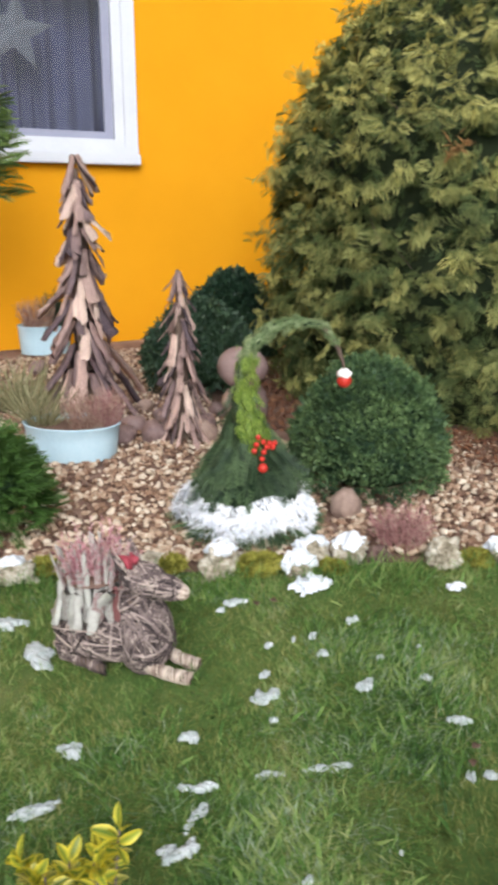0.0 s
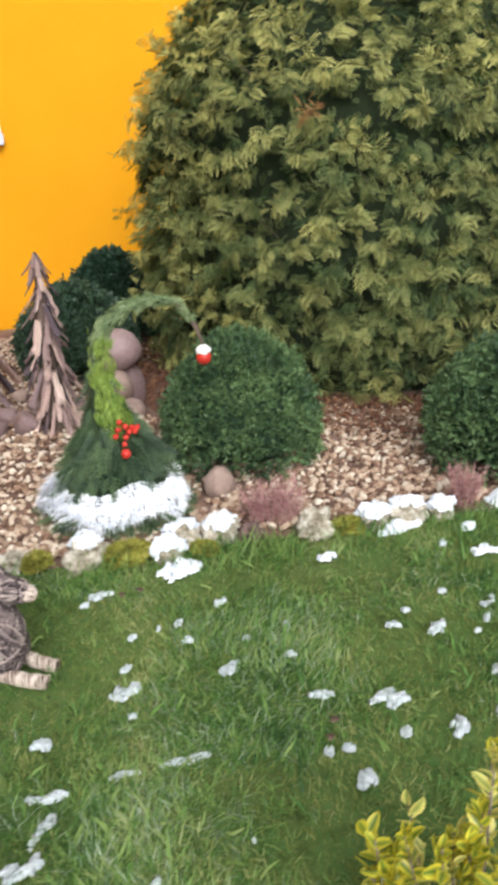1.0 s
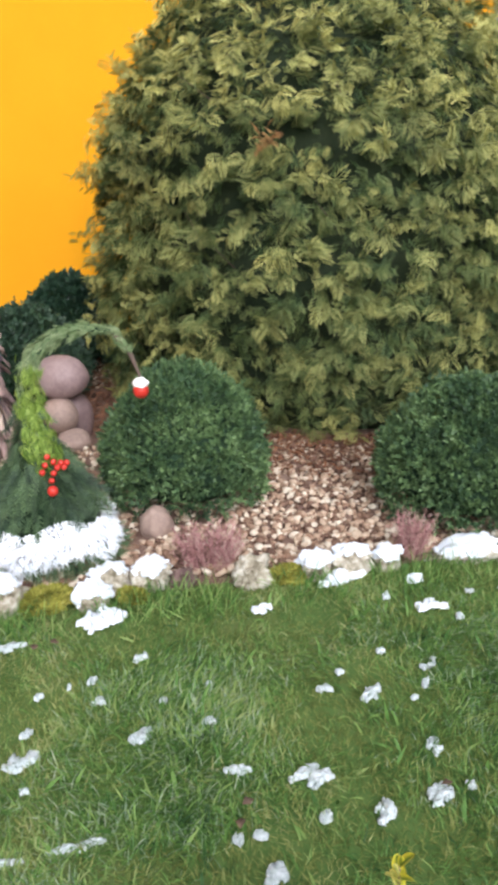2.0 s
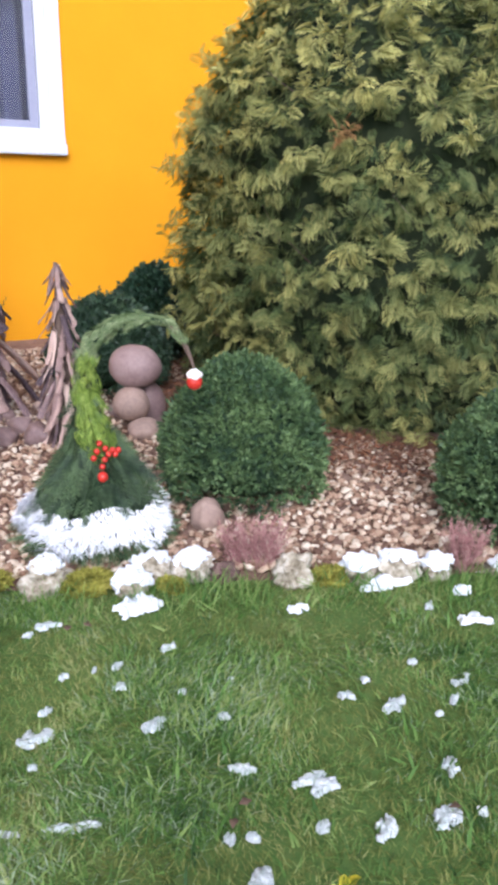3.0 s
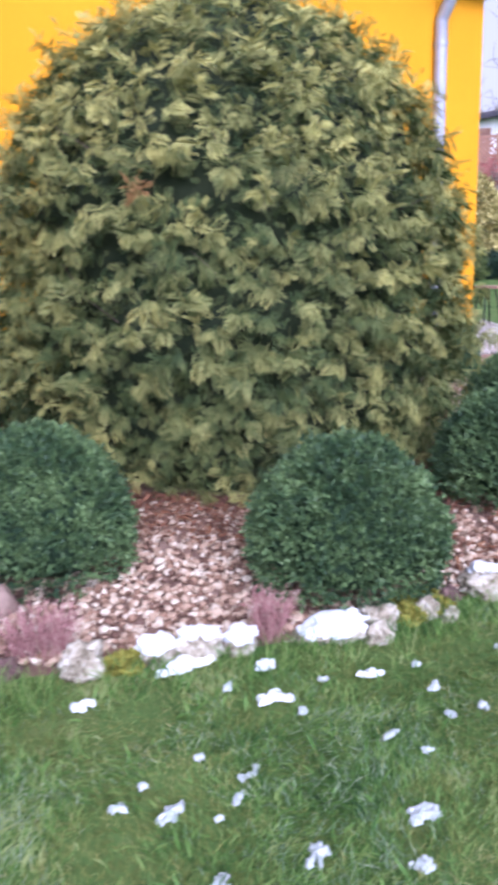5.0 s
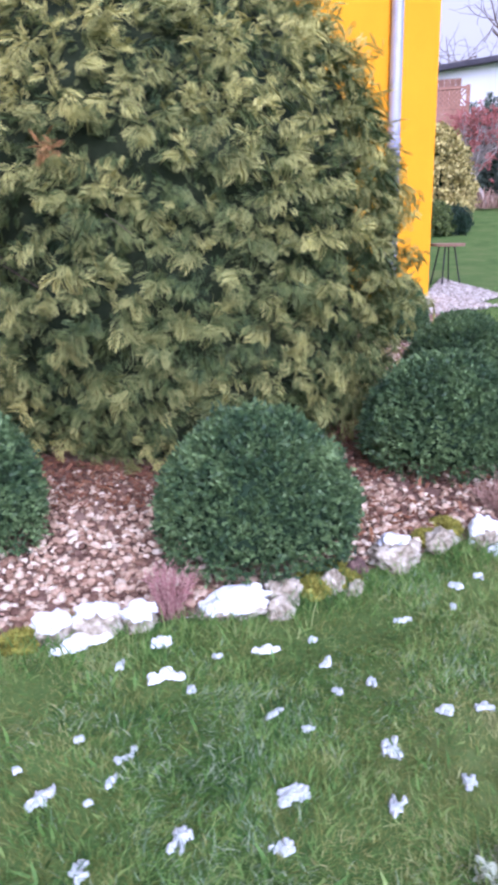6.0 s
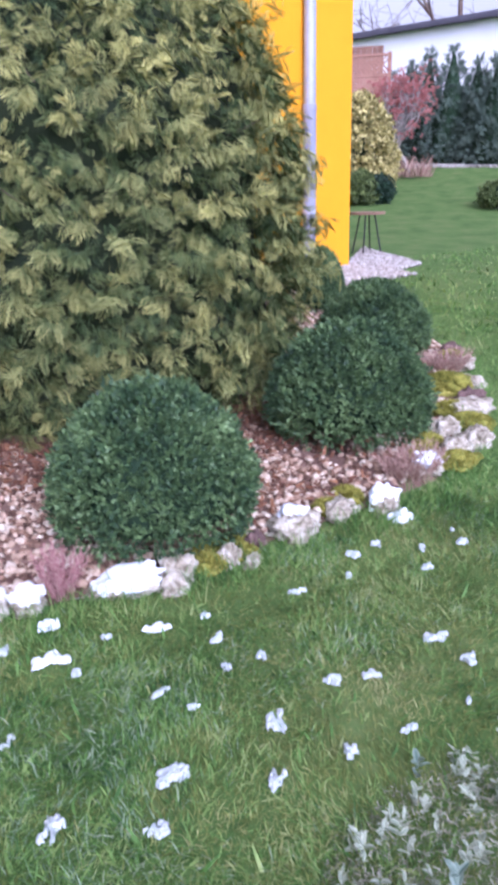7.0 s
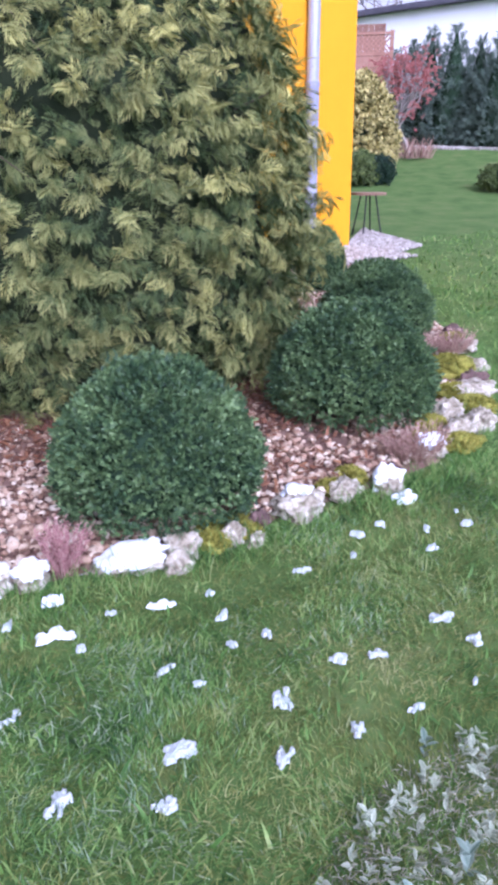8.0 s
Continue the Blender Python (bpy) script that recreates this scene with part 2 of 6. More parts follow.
# darker copy of the fence colour, so that the lattice before it shows
M["dark_fence"] = material("darker_fence", [(0.13, 0.065, 0.045), (0.20, 0.105, 0.075), (0.26, 0.15, 0.11)], 4, 30, 0.8, 0.4)
# conifer green paled and greyed, painting in the haze of distance
M["hazy_fir"] = material("hazy_conifer_leaf", [(0.05, 0.078, 0.062), (0.085, 0.125, 0.095), (0.15, 0.19, 0.14)], 2, 9, 0.8, 0, island=0.5)
M["red_leaf"] = material("red_autumn_leaf", [(0.30, 0.09, 0.085), (0.45, 0.16, 0.145), (0.52, 0.25, 0.22)], 3, 12, 0.8, 0, island=0.6, thin=0.2)
M["gold_leaf"] = material("gold_edged_leaf", [(0.14, 0.13, 0.04), (0.40, 0.35, 0.12), (0.72, 0.63, 0.27)], 3, 12, 0.6, 0, island=0.7)
M["olive_leaf"] = material("olive_leaf", [(0.04, 0.06, 0.02), (0.09, 0.13, 0.035), (0.19, 0.24, 0.07)], 3, 12, 0.6, 0, island=0.6)
M["twig"] = material("grey_twig", [(0.12, 0.09, 0.08), (0.2, 0.16, 0.14), (0.28, 0.23, 0.2)], 6, 40, 0.9, 0.3)
M["pale_twig"] = material("pale_grey_twig", [(0.22, 0.19, 0.18), (0.34, 0.30, 0.28), (0.44, 0.40, 0.37)], 6, 40, 0.9, 0.3)
M["table"] = material("brown_table_wood", [(0.2, 0.11, 0.08), (0.3, 0.18, 0.13)], 6, 40, 0.6, 0.3)
M["iron"] = material("black_iron", [(0.02, 0.02, 0.022), (0.04, 0.04, 0.04)], 6, 40, 0.5, 0.2, metal=0.6)
M["dead_leaf"] = material("dead_leaf", [(0.08, 0.05, 0.035), (0.14, 0.09, 0.06), (0.2, 0.14, 0.1)], 12, 60, 0.9, 0.3)

glass = bpy.data.materials.new("window_glass")
glass.use_nodes = True
gn, gl = glass.node_tree.nodes, glass.node_tree.links
clear, shine, fres, gmix = gn.new("ShaderNodeBsdfTransparent"), gn.new("ShaderNodeBsdfGlossy"), gn.new("ShaderNodeFresnel"), gn.new("ShaderNodeMixShader")
clear.inputs[0].default_value, shine.inputs["Roughness"].default_value, fres.inputs[0].default_value = (0.80, 0.82, 0.86, 1), 0.01, 1.45
gl.new(fres.outputs[0], gmix.inputs[0])
gl.new(clear.outputs[0], gmix.inputs[1])
gl.new(shine.outputs[0], gmix.inputs[2])
gl.new(gmix.outputs[0], gn["Material Output"].inputs["Surface"])


# ---- building blocks ----


def thing(name, label, category, at=(0, 0, 0), group="", kind="", turn=0.0):
    ob = new(name)
    ob.empty_display_size = 0.1
    ob.matrix_world = pose(*at, 0, 0, turn)
    return tagged(ob, label, category, group, kind)


def array_mesh(name, verts, faces, mats, smooth=False, tip=None, slots=None):
    """A mesh from arrays of places and of equal-sided faces."""
    verts, faces = np.asarray(verts, np.float32), np.asarray(faces, np.int32)
    me = bpy.data.meshes.new(name)
    k = faces.shape[1]
    me.vertices.add(len(verts))
    me.vertices.foreach_set("co", verts.ravel())
    me.loops.add(faces.size)
    me.loops.foreach_set("vertex_index", faces.ravel())
    me.polygons.add(len(faces))
    me.polygons.foreach_set("loop_start", np.arange(0, faces.size, k, dtype=np.int32))
    me.polygons.foreach_set("loop_total", np.full(len(faces), k, np.int32))
    if smooth:
        me.polygons.foreach_set("use_smooth", np.ones(len(faces), bool))
    for m in mats if isinstance(mats, (list, tuple)) else [mats]:
        me.materials.append(m)
    if slots is not None:
        me.polygons.foreach_set("material_index", np.asarray(slots, np.int32))
    if tip is not None:
        me.attributes.new("tip", "FLOAT", "POINT").data.foreach_set("value", np.asarray(tip, np.float32))
    me.update(calc_edges=True)
    return me


def part(name, bm, mat, parent, label="", smooth=False):
    me = bpy.data.meshes.new(name)
    bm.normal_update()
    bm.to_mesh(me)
    bm.free()
    me.materials.append(mat)
    if smooth:
        for p in me.polygons:
            p.use_smooth = True
    ob = new(name, me)
    if parent is not None:
        ob.parent = parent
    return tagged(ob, label)


def mesh_part(name, me, parent, label="", m=None):
    ob = new(name, me)
    if parent is not None:
        ob.parent = parent
    if m is not None:
        ob.matrix_basis = m
    return tagged(ob, label)


def box(bm, x0, x1, y0, y1, z0, z1, bevel=0.0):
    vs = [bm.verts.new((x, y, z)) for z in (z0, z1) for y in (y0, y1) for x in (x0, x1)]
    made = [bm.faces.new([vs[i] for i in f]) for f in ((0, 2, 3, 1), (4, 5, 7, 6), (0, 1, 5, 4), (2, 6, 7, 3), (0, 4, 6, 2), (1, 3, 7, 5))]
    if bevel:
        edges = {e for f in made for e in f.edges}
        bmesh.ops.bevel(bm, geom=list(edges), offset=bevel, segments=2, affect="EDGES")
    return bm


def boxed(*a, **k):
    return box(bmesh.new(), *a, **k)


def unit(v):
    return v / np.maximum(np.linalg.norm(v, axis=-1, keepdims=True), 1e-9)


def frames(along, normal):
    """Turns whose x runs along, with z near normal; as columns."""
    x = unit(along)
    y = unit(np.cross(normal, x))
    z = np.cross(x, y)
    return np.stack([x, y, z], -1)


def scattered(template, turns, sizes, places):
    """Places, faces and tips of many copies of a template, joined."""
    v, f, tip = template
    sizes = np.asarray(sizes)
    if sizes.ndim == 1:
        sizes = sizes[:, None] * np.ones(3)
    pts = np.einsum("nij,nkj->nki", turns, v[None] * sizes[:, None, :]) + places[:, None]
    n = len(places)
    faces = (f[None] + (np.arange(n) * len(v))[:, None, None]).reshape(-1, f.shape[1])
    return pts.reshape(-1, 3), faces, np.tile(tip, n)


def joined(*sets):
    vs, fs, ts, off = [], [], [], 0
    for v, f, t in sets:
        vs.append(v), fs.append(f + off), ts.append(t)
        off += len(v)
    return np.concatenate(vs), np.concatenate(fs), np.concatenate(ts)


def spray_template(pairs=7, spread=0.42, width=0.075, droop=0.25, angle=42):
    """A flat conifer spray, one long: a stem with side shoots."""
    v, f, t = [], [], []

    def shoot(x, y, a, length, w):
        d, s = np.array([math.cos(a), math.sin(a)]), np.array([-math.sin(a), math.cos(a)])
        p = np.array([x, y])
        i = len(v)
        for q in (p, p + d * length * 0.55 + s * w, p + d * length, p + d * length * 0.55 - s * w):
            v.append((q[0], q[1], -droop * q[0] ** 2 - 0.25 * abs(q[1])))
            t.append(min(1.0, max(0.0, 0.75 * q[0] ** 1.5 + 0.6 * abs(q[1]) - 0.1)))
        f.extend([(i, i + 3, i + 2), (i, i + 2, i + 1)])
    shoot(0, 0, 0, 1.0, width * 0.5)
    for k in range(pairs):
        x = 0.12 + 0.72 * k / pairs
        for side in (1, -1):
            shoot(x + 0.03 * side, 0, side * radians(angle), spread * (1 - 0.6 * (x - 0.12)), width)
    return np.array(v), np.array(f), np.array(t)


def needle_template(pairs=14, length=0.2, width=0.022):
    v, f, t = [(0, -0.012, 0), (0, 0.012, 0), (1, 0, -0.1)], [(0, 2, 1)], [0, 0, 1]
    for k in range(pairs):
        x = 0.04 + 0.92 * k / pairs
        for side in (1, -1):
            i = len(v)
            a = length * (1 - 0.45 * x)
            v += [(x - width, 0, -0.1 * x * x), (x + width, 0, -0.1 * x * x), (x + a * 0.75, side * a * 0.8, 0.25 * a * (1 if k % 2 else -0.6) - 0.1 * x * x)]
            t += [0.2, 0.2, 1]
            f.append((i, i + 1, i + 2))
    return np.array(v, float), np.array(f), np.array(t, float)


def leaf_template(width=0.55, fold=0.12, bend=0.1):
    """One pointed leaf of two faces, folded along its middle."""
    v = [(0, 0, 0), (0.45, -width / 2, fold), (1, 0, -bend), (0.45, width / 2, fold)]
    return np.array(v), np.array([(0, 1, 2), (0, 2, 3)]), np.array([0, 1, 0.9, 1.0])


def oval_leaf(width=0.6, cup=0.16):
    """A rounded leaf, cupped along its middle, pale at the rim."""
    u = np.array([0.0, 0.18, 0.42, 0.68, 0.88, 1.0])
    w = width / 2 * np.array([0.12, 0.72, 1.0, 0.85, 0.5, 0.0])
    v, f, t = [], [], []
    for a, b in zip(u, w):
        z = -0.22 * a * a
        v += [(a, -b, z + cup * b * 2), (a, -b * 0.55, z + cup * b * 0.7), (a, 0, z), (a, b * 0.55, z + cup * b * 0.7), (a, b, z + cup * b * 2)]
        t += [1, 0.55, 0, 0.55, 1] if a < 0.95 else [1] * 5
    for k in range(5):
        for c in range(4):
            p = k * 5 + c
            f += [(p, p + 1, p + 6), (p, p + 6, p + 5)]
    return np.array(v), np.array(f), np.array(t, float)


def twig_template(leaves=7, size=0.42, seed=1):
    """A short shoot with leaves set round it."""
    r = np.random.default_rng(seed)
    v0, f0, t0 = leaf_template(0.66)
    n = leaves
    along = np.stack([0.55 + 0.3 * r.random(n), r.normal(0, 0.7, n), r.normal(0, 0.7, n)], -1)
    turn = frames(along, r.normal(0, 1, (n, 3)) + (1.2, 0, 0))
    places = np.stack([np.linspace(0.05, 0.75, n), np.zeros(n), np.zeros(n)], -1)
    return scattered((v0, f0, t0), turn, size * (0.7 + 0.5 * r.random(n)), places)


def tube(points, radii, sides=6, closed_ends=True):
    """Quads of a tube along points."""
    points = np.asarray(points, float)
    n = len(points)
    radii = np.broadcast_to(np.asarray(radii, float), (n,))
    tang = unit(np.gradient(points, axis=0))
    ref = np.array([0.31, 0.17, 0.93]) if abs(tang[:, 2]).mean() < 0.8 else np.array([0.9, 0.3, 0.1])
    a = unit(np.cross(tang, ref))
    b = np.cross(tang, a)
    ang = np.arange(sides) * 2 * np.pi / sides
    ring = points[:, None] + radii[:, None, None] * (np.cos(ang)[None, :, None] * a[:, None] + np.sin(ang)[None, :, None] * b[:, None])
    v = ring.reshape(-1, 3)
    i, j = np.meshgrid(np.arange(n - 1), np.arange(sides), indexing="ij")
    k = (j + 1) % sides
    f = np.stack([i * sides + j, i * sides + k, (i + 1) * sides + k, (i + 1) * sides + j], -1).reshape(-1, 4)
    return v, f, np.zeros(len(v))


def ball_grid(n=2):
    """A round lump as a subdivided cube: places and quads."""
    bm = bmesh.new()
    bmesh.ops.create_cube(bm, size=1.0)
    bmesh.ops.subdivide_edges(bm, edges=bm.edges[:], cuts=n - 1, use_grid_fill=True)
    v = unit(np.array([p.co[:] for p in bm.verts]))
    f = np.array([[p.index for p in q.verts] for q in bm.faces])
    bm.free()
    return v, f, np.zeros(len(v))


def pebble_grid():
    """A round lump of twenty faces."""
    bm = bmesh.new()
    bmesh.ops.create_icosphere(bm, subdivisions=1, radius=1.0)
    v, f = np.array([p.co[:] for p in bm.verts]), np.array([[p.index for p in q.verts] for q in bm.faces])
    bm.free()
    return v, f, np.zeros(len(v))


def lump(size, seed, rough=0.25, detail=8, flat=0.0, freq=1.6):
    """A stone-like lump; its base lies at z = 0 or a little under."""
    v, f, t = ball_grid(detail)
    off = Vector((seed * 3.7, seed * 1.3, seed * 7.1))
    k = np.array([1 + rough * noise.noise(Vector(p) * freq + off) + rough * 0.45 * noise.noise(Vector(p) * freq * 2.7 + off) + rough * 0.2 * noise.noise(Vector(p) * freq * 7 + off) for p in v.tolist()])
    v = v * k[:, None] * np.asarray(size)
    v[:, 2] = np.maximum(v[:, 2], -size[2] * (1 - flat))
    v[:, 2] -= v[:, 2].min()
    return v, f, t


def lump_mesh(name, size, seed, mat, **k):
    v, f, _ = lump(size, seed, **k)
    return array_mesh(name, v, f, mat, smooth=True)


def on_ground(x, y, sink=0.0):
    return (x, y, float(gz(x, y)) - sink)


# ---- ground ----
def lines(lo, hi, near_lo, near_hi, step, growth=1.25):
    out = list(np.arange(near_lo, near_hi + 1e-6, step))
    s = step
    while out[-1] < hi:
        s *= growth
        out.append(out[-1] + s)
    s = step
    while out[0] > lo:
        s *= growth
        out.insert(0, out[0] - s)
    return np.array(out)


gxs, gys = lines(-400, 400, -2, 24, 0.25), lines(-400, 400, -2, 20, 0.25)
X, Y = np.meshgrid(gxs, gys, indexing="ij")
Z = gz(X, Y) - 0.006
i, j = np.meshgrid(np.arange(len(gxs) - 1), np.arange(len(gys) - 1), indexing="ij")
q = i * len(gys) + j
me = array_mesh("ground", np.stack([X, Y, Z], -1).reshape(-1, 3), np.stack([q, q + len(gys), q + len(gys) + 1, q + 1], -1).reshape(-1, 4), M["lawn"], smooth=True)
ground = tagged(new("ground", me), "damp green winter lawn sloping gently up to the house", "lawn", kind="structure")

# the planting bed of bare soil under the gravel
bx = np.linspace(-3, 9.2, 150)
bt = np.linspace(0, 1, 40)
BX, BT = np.meshgrid(bx, bt, indexing="ij")
top_y = np.where(BX < CORNER_X, WALL_Y + 0.02, 6.5)
BY = edge_y(BX) + (top_y - edge_y(BX)) * BT
bump_h = np.array([noise.noise(Vector((a * 3, b * 3, 0))) for a, b in zip(BX.ravel(), BY.ravel())]).reshape(BX.shape)
BZ = gz(BX, BY) + np.where((BT > 0.02) & (BT < 1), 0.012 + 0.008 * bump_h, -0.012)
i, j = np.meshgrid(np.arange(len(bx) - 1), np.arange(len(bt) - 1), indexing="ij")
q = i * len(bt) + j
me = array_mesh("planting_bed", np.stack([BX, BY, BZ], -1).reshape(-1, 3), np.stack([q, q + len(bt), q + len(bt) + 1, q + 1], -1).reshape(-1, 4), M["soil"], smooth=True)
bed = tagged(new("ground_bed", me), "brown soil of the planting bed between lawn and house", "flower bed", kind="structure")


# ---- house ----
house = thing("house", "house with bright orange rendered wall and white window", "house", kind="structure")
WT = 0.32
wx0, wx1, wz0, wz1 = 0.30, 1.66, 1.80, 3.22     # the window's opening
hz = 4.17
bm = bmesh.new()
for a in ((-7, wx0, WALL_Y, WALL_Y + WT, -0.3, hz), (wx1, CORNER_X, WALL_Y, WALL_Y + WT, -0.3, hz), (wx0, wx1, WALL_Y, WALL_Y + WT, -0.3, wz0), (wx0, wx1, WALL_Y, WALL_Y + WT, wz1, hz)):
    box(bm, *a)
bmesh.ops.remove_doubles(bm, verts=bm.verts, dist=1e-4)
part("wall_front", bm, M["render"], house)
part("wall_side", boxed(CORNER_X - WT, CORNER_X, WALL_Y + WT, 15, -0.3, hz), M["render"], house)
part("wall_west", boxed(-7, -7 + WT, WALL_Y + WT, 15, -0.3, hz), M["render"], house)
part("wall_back", boxed(-7 + WT, CORNER_X - WT, 15 - WT, 15, -0.3, hz), M["render"], house)
part("soffit", boxed(-7.2, CORNER_X + 0.12, WALL_Y - 0.22, 15.2, hz + 0.002, hz + 0.10), M["dark_wood"], house, "dark brown eaves board")
part("roof", boxed(-7.25, CORNER_X + 0.16, WALL_Y - 0.26, 15.25, hz + 0.102, hz + 0.30, bevel=0.02), M["roof"], house)
v, f, _ = tube([(x, WALL_Y - 0.30, hz + 0.16) for x in np.linspace(-7.2, CORNER_X + 0.1, 12)], 0.06, 10)
me = array_mesh("gutter", v, f, M["zinc"], smooth=True)
mesh_part("gutter", me, house, "grey zinc gutter")

# inside the window: a room behind a sheer curtain, both coloured dark for dimness
bm = boxed(wx0 - 0.5, wx1 + 0.5, WALL_Y + WT + 0.004, WALL_Y + 2.2, 1.2, 3.6)
for fc in [fc for fc in bm.faces if abs(fc.calc_center_median().y - (WALL_Y + WT + 0.004)) < 1e-3]:
    bmesh.ops.delete(bm, geom=[fc], context="FACES")
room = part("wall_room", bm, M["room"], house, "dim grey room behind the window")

window = thing("window_1", "white plastic window with shade-grey sash and sheer curtain", "window", (0, 0, 0), kind="structure")


def ring_frame(x0, x1, z0, z1, w, y0, y1, bevel=0.004):
    bm = bmesh.new()
    box(bm, x0, x0 + w, y0, y1, z0, z1, bevel)
    box(bm, x1 - w, x1, y0, y1, z0, z1, bevel)
    box(bm, x0 + w + 0.0005, x1 - w - 0.0005, y0 + 0.001, y1 - 0.001, z0, z0 + w, bevel)
    box(bm, x0 + w + 0.0005, x1 - w - 0.0005, y0 + 0.001, y1 - 0.001, z1 - w, z1, bevel)
    return bm


part("outer_trim", ring_frame(wx0 - 0.10, wx1 + 0.10, wz0 - 0.02, wz1 + 0.10, 0.105, WALL_Y - 0.028, WALL_Y - 0.002), M["white_pvc"], window)
part("window_frame", ring_frame(wx0 + 0.002, wx1 - 0.002, wz0 + 0.002, wz1 - 0.002, 0.075, WALL_Y - 0.001, WALL_Y + 0.09), M["white_pvc"], window)
part("sash", ring_frame(wx0 + 0.079, wx1 - 0.079, wz0 + 0.079, wz1 - 0.079, 0.065, WALL_Y + 0.04, WALL_Y + 0.10), M["shade_pvc"], window, "sash coloured grey for the shade in the reveal")
part("pane", boxed(wx0 + 0.146, wx1 - 0.146, WALL_Y + 0.07, WALL_Y + 0.078, wz0 + 0.146, wz1 - 0.146), glass, window).visible_shadow = False
part("sill_rail", boxed(wx0 - 0.10, wx1 + 0.10, WALL_Y - 0.040, WALL_Y - 0.029, wz0 - 0.019, wz0 + 0.03, bevel=0.004), M["white_pvc"], window)
part("window_sill", boxed(wx0 - 0.12, wx1 + 0.105, WALL_Y - 0.075, WALL_Y - 0.003, wz0 - 0.105, wz0 - 0.022, bevel=0.006), M["white_pvc"], window)
u = np.linspace(wx0 - 0.15, wx1 + 0.15, 240)
depth = 0.045 * np.sin(u * 46 + 2.2 * np.sin(u * 7)) + 0.018 * np.sin(u * 19 + 1)
cz = np.array([1.55, 2.35, 3.35])
v = np.array([(a, WALL_Y + 0.48 + d * (1.25 - 0.2 * k), z) for k, z in enumerate(cz) for a, d in zip(u, depth)])
i, j = np.meshgrid(np.arange(2), np.arange(239), indexing="ij")
q = i * 240 + j
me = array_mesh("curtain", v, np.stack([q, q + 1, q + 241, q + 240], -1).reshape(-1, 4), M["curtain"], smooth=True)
tagged(new("curtain", me), "sheer curtain hanging in folds behind the window, coloured dark for dimness", "curtain")

bm = bmesh.new()
pts = [((0.30 if k % 2 == 0 else 0.115) * math.sin(k * math.pi / 5 + 0.1), (0.30 if k % 2 == 0 else 0.115) * math.cos(k * math.pi / 5 + 0.1)) for k in range(10)]
rim = [bm.verts.new((a, 0, b)) for a, b in pts]
front, back = bm.verts.new((0, -0.04, 0)), bm.verts.new((0, 0.04, 0))
for k in range(10):
    bm.faces.new((rim[k], rim[(k + 1) % 10], front))
    bm.faces.new((rim[(k + 1) % 10], rim[k], back))
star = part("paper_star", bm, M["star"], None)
star.location = (0.90, WALL_Y + 0.20, 2.64)
tagged(star, "grey five-pointed paper star hanging in the window", "star")
cord = array_mesh("cord", *tube([(0, 0, 0.30), (0, 0, 0.55)], 0.002, 5)[:2], M["star"])
mesh_part("cord", cord, star)

pipe = thing("downpipe", "grey zinc downpipe on the orange wall near the corner", "downpipe", (7.44, WALL_Y - 0.075, 0))
v, f, _ = tube([(0, 0, z) for z in np.linspace(2.17, 3.80, 6)] + [(0, -0.03, 3.86), (0, -0.12, 3.98), (0, -0.20, 4.12), (0, -0.225, 4.26)], 0.066, 16)
mesh_part("pipe", array_mesh("pipe", v, f, M["zinc"], smooth=True), pipe)
v, f, _ = tube([(0, 0, z) for z in (0.34, 1.0, 1.6, 2.10, 2.165, 2.17)], [0.072, 0.072, 0.072, 0.072, 0.078, 0.066], 16)
mesh_part("standpipe", array_mesh("standpipe", v, f, M["standpipe"], smooth=True), pipe, "darker lower standpipe")
for z in (1.05, 3.55):
    v, f, _ = tube([(0, 0, z), (0, 0, z + 0.045)], 0.076, 16)
    mesh_part("pipe_clamp", array_mesh("pipe_clamp", v, f, M["zinc"], smooth=True), pipe)


# ---- thuja ----
SPRAY, NEEDLE = spray_template(5, 0.42, 0.033, 0.45, 40), needle_template()


def frond_template(pairs=7, spread=0.40, width=0.034, droop=0.45, angle=46, curl=0.25):
    """A fern-like conifer frond, one long: an arching stem with side shoots that fork once."""
    v, f, t = [], [], []

    def blade(x, y, a, length, w):
        d, s = np.array([math.cos(a), math.sin(a)]), np.array([-math.sin(a), math.cos(a)])
        p = np.array([x, y])
        i = len(v)
        for q in (p, p + d * length * 0.6 + s * w, p + d * length, p + d * length * 0.6 - s * w):
            v.append((q[0], q[1], -droop * q[0] ** 2 - curl * abs(q[1])))
            t.append(min(1.0, 0.38 + 0.40 * q[0] + 0.30 * abs(q[1])))
        f.extend([(i, i + 3, i + 2), (i, i + 2, i + 1)])
    blade(0, 0, 0, 1.0, width * 0.5)
    for k in range(pairs):
        x = 0.10 + 0.80 * k / pairs
        length = spread * (1 - 0.75 * x) * (0.55 + 0.45 * min(1.0, x / 0.3))
        for side in (1, -1):
            a, x0 = side * radians(angle - 10 * x), x + 0.03 * side
            blade(x0, 0, a, length, width)
            blade(x0 + math.cos(a) * length * 0.42, math.sin(a) * length * 0.42, a - side * radians(34), length * 0.55, width * 0.8)
    return np.array(v), np.array(f), np.array(t)


FRONDS = [frond_template(4, 0.72, 0.026, 0.50, 46, 0.10), frond_template(4, 0.80, 0.028, 0.75, 54, 0.18), frond_template(5, 0.62, 0.023, 0.30, 42, 0.08)]
THUJA_H = [0.12, 0.30, 0.55, 1.0, 1.6, 2.0, 2.3, 2.50, 2.63, 2.72]
THUJA_R = [1.02, 1.20, 1.28, 1.32, 1.29, 1.12, 0.91, 0.67, 0.42, 0.05]


def thuja_radius(z):
    return np.interp(z, THUJA_H, THUJA_R)


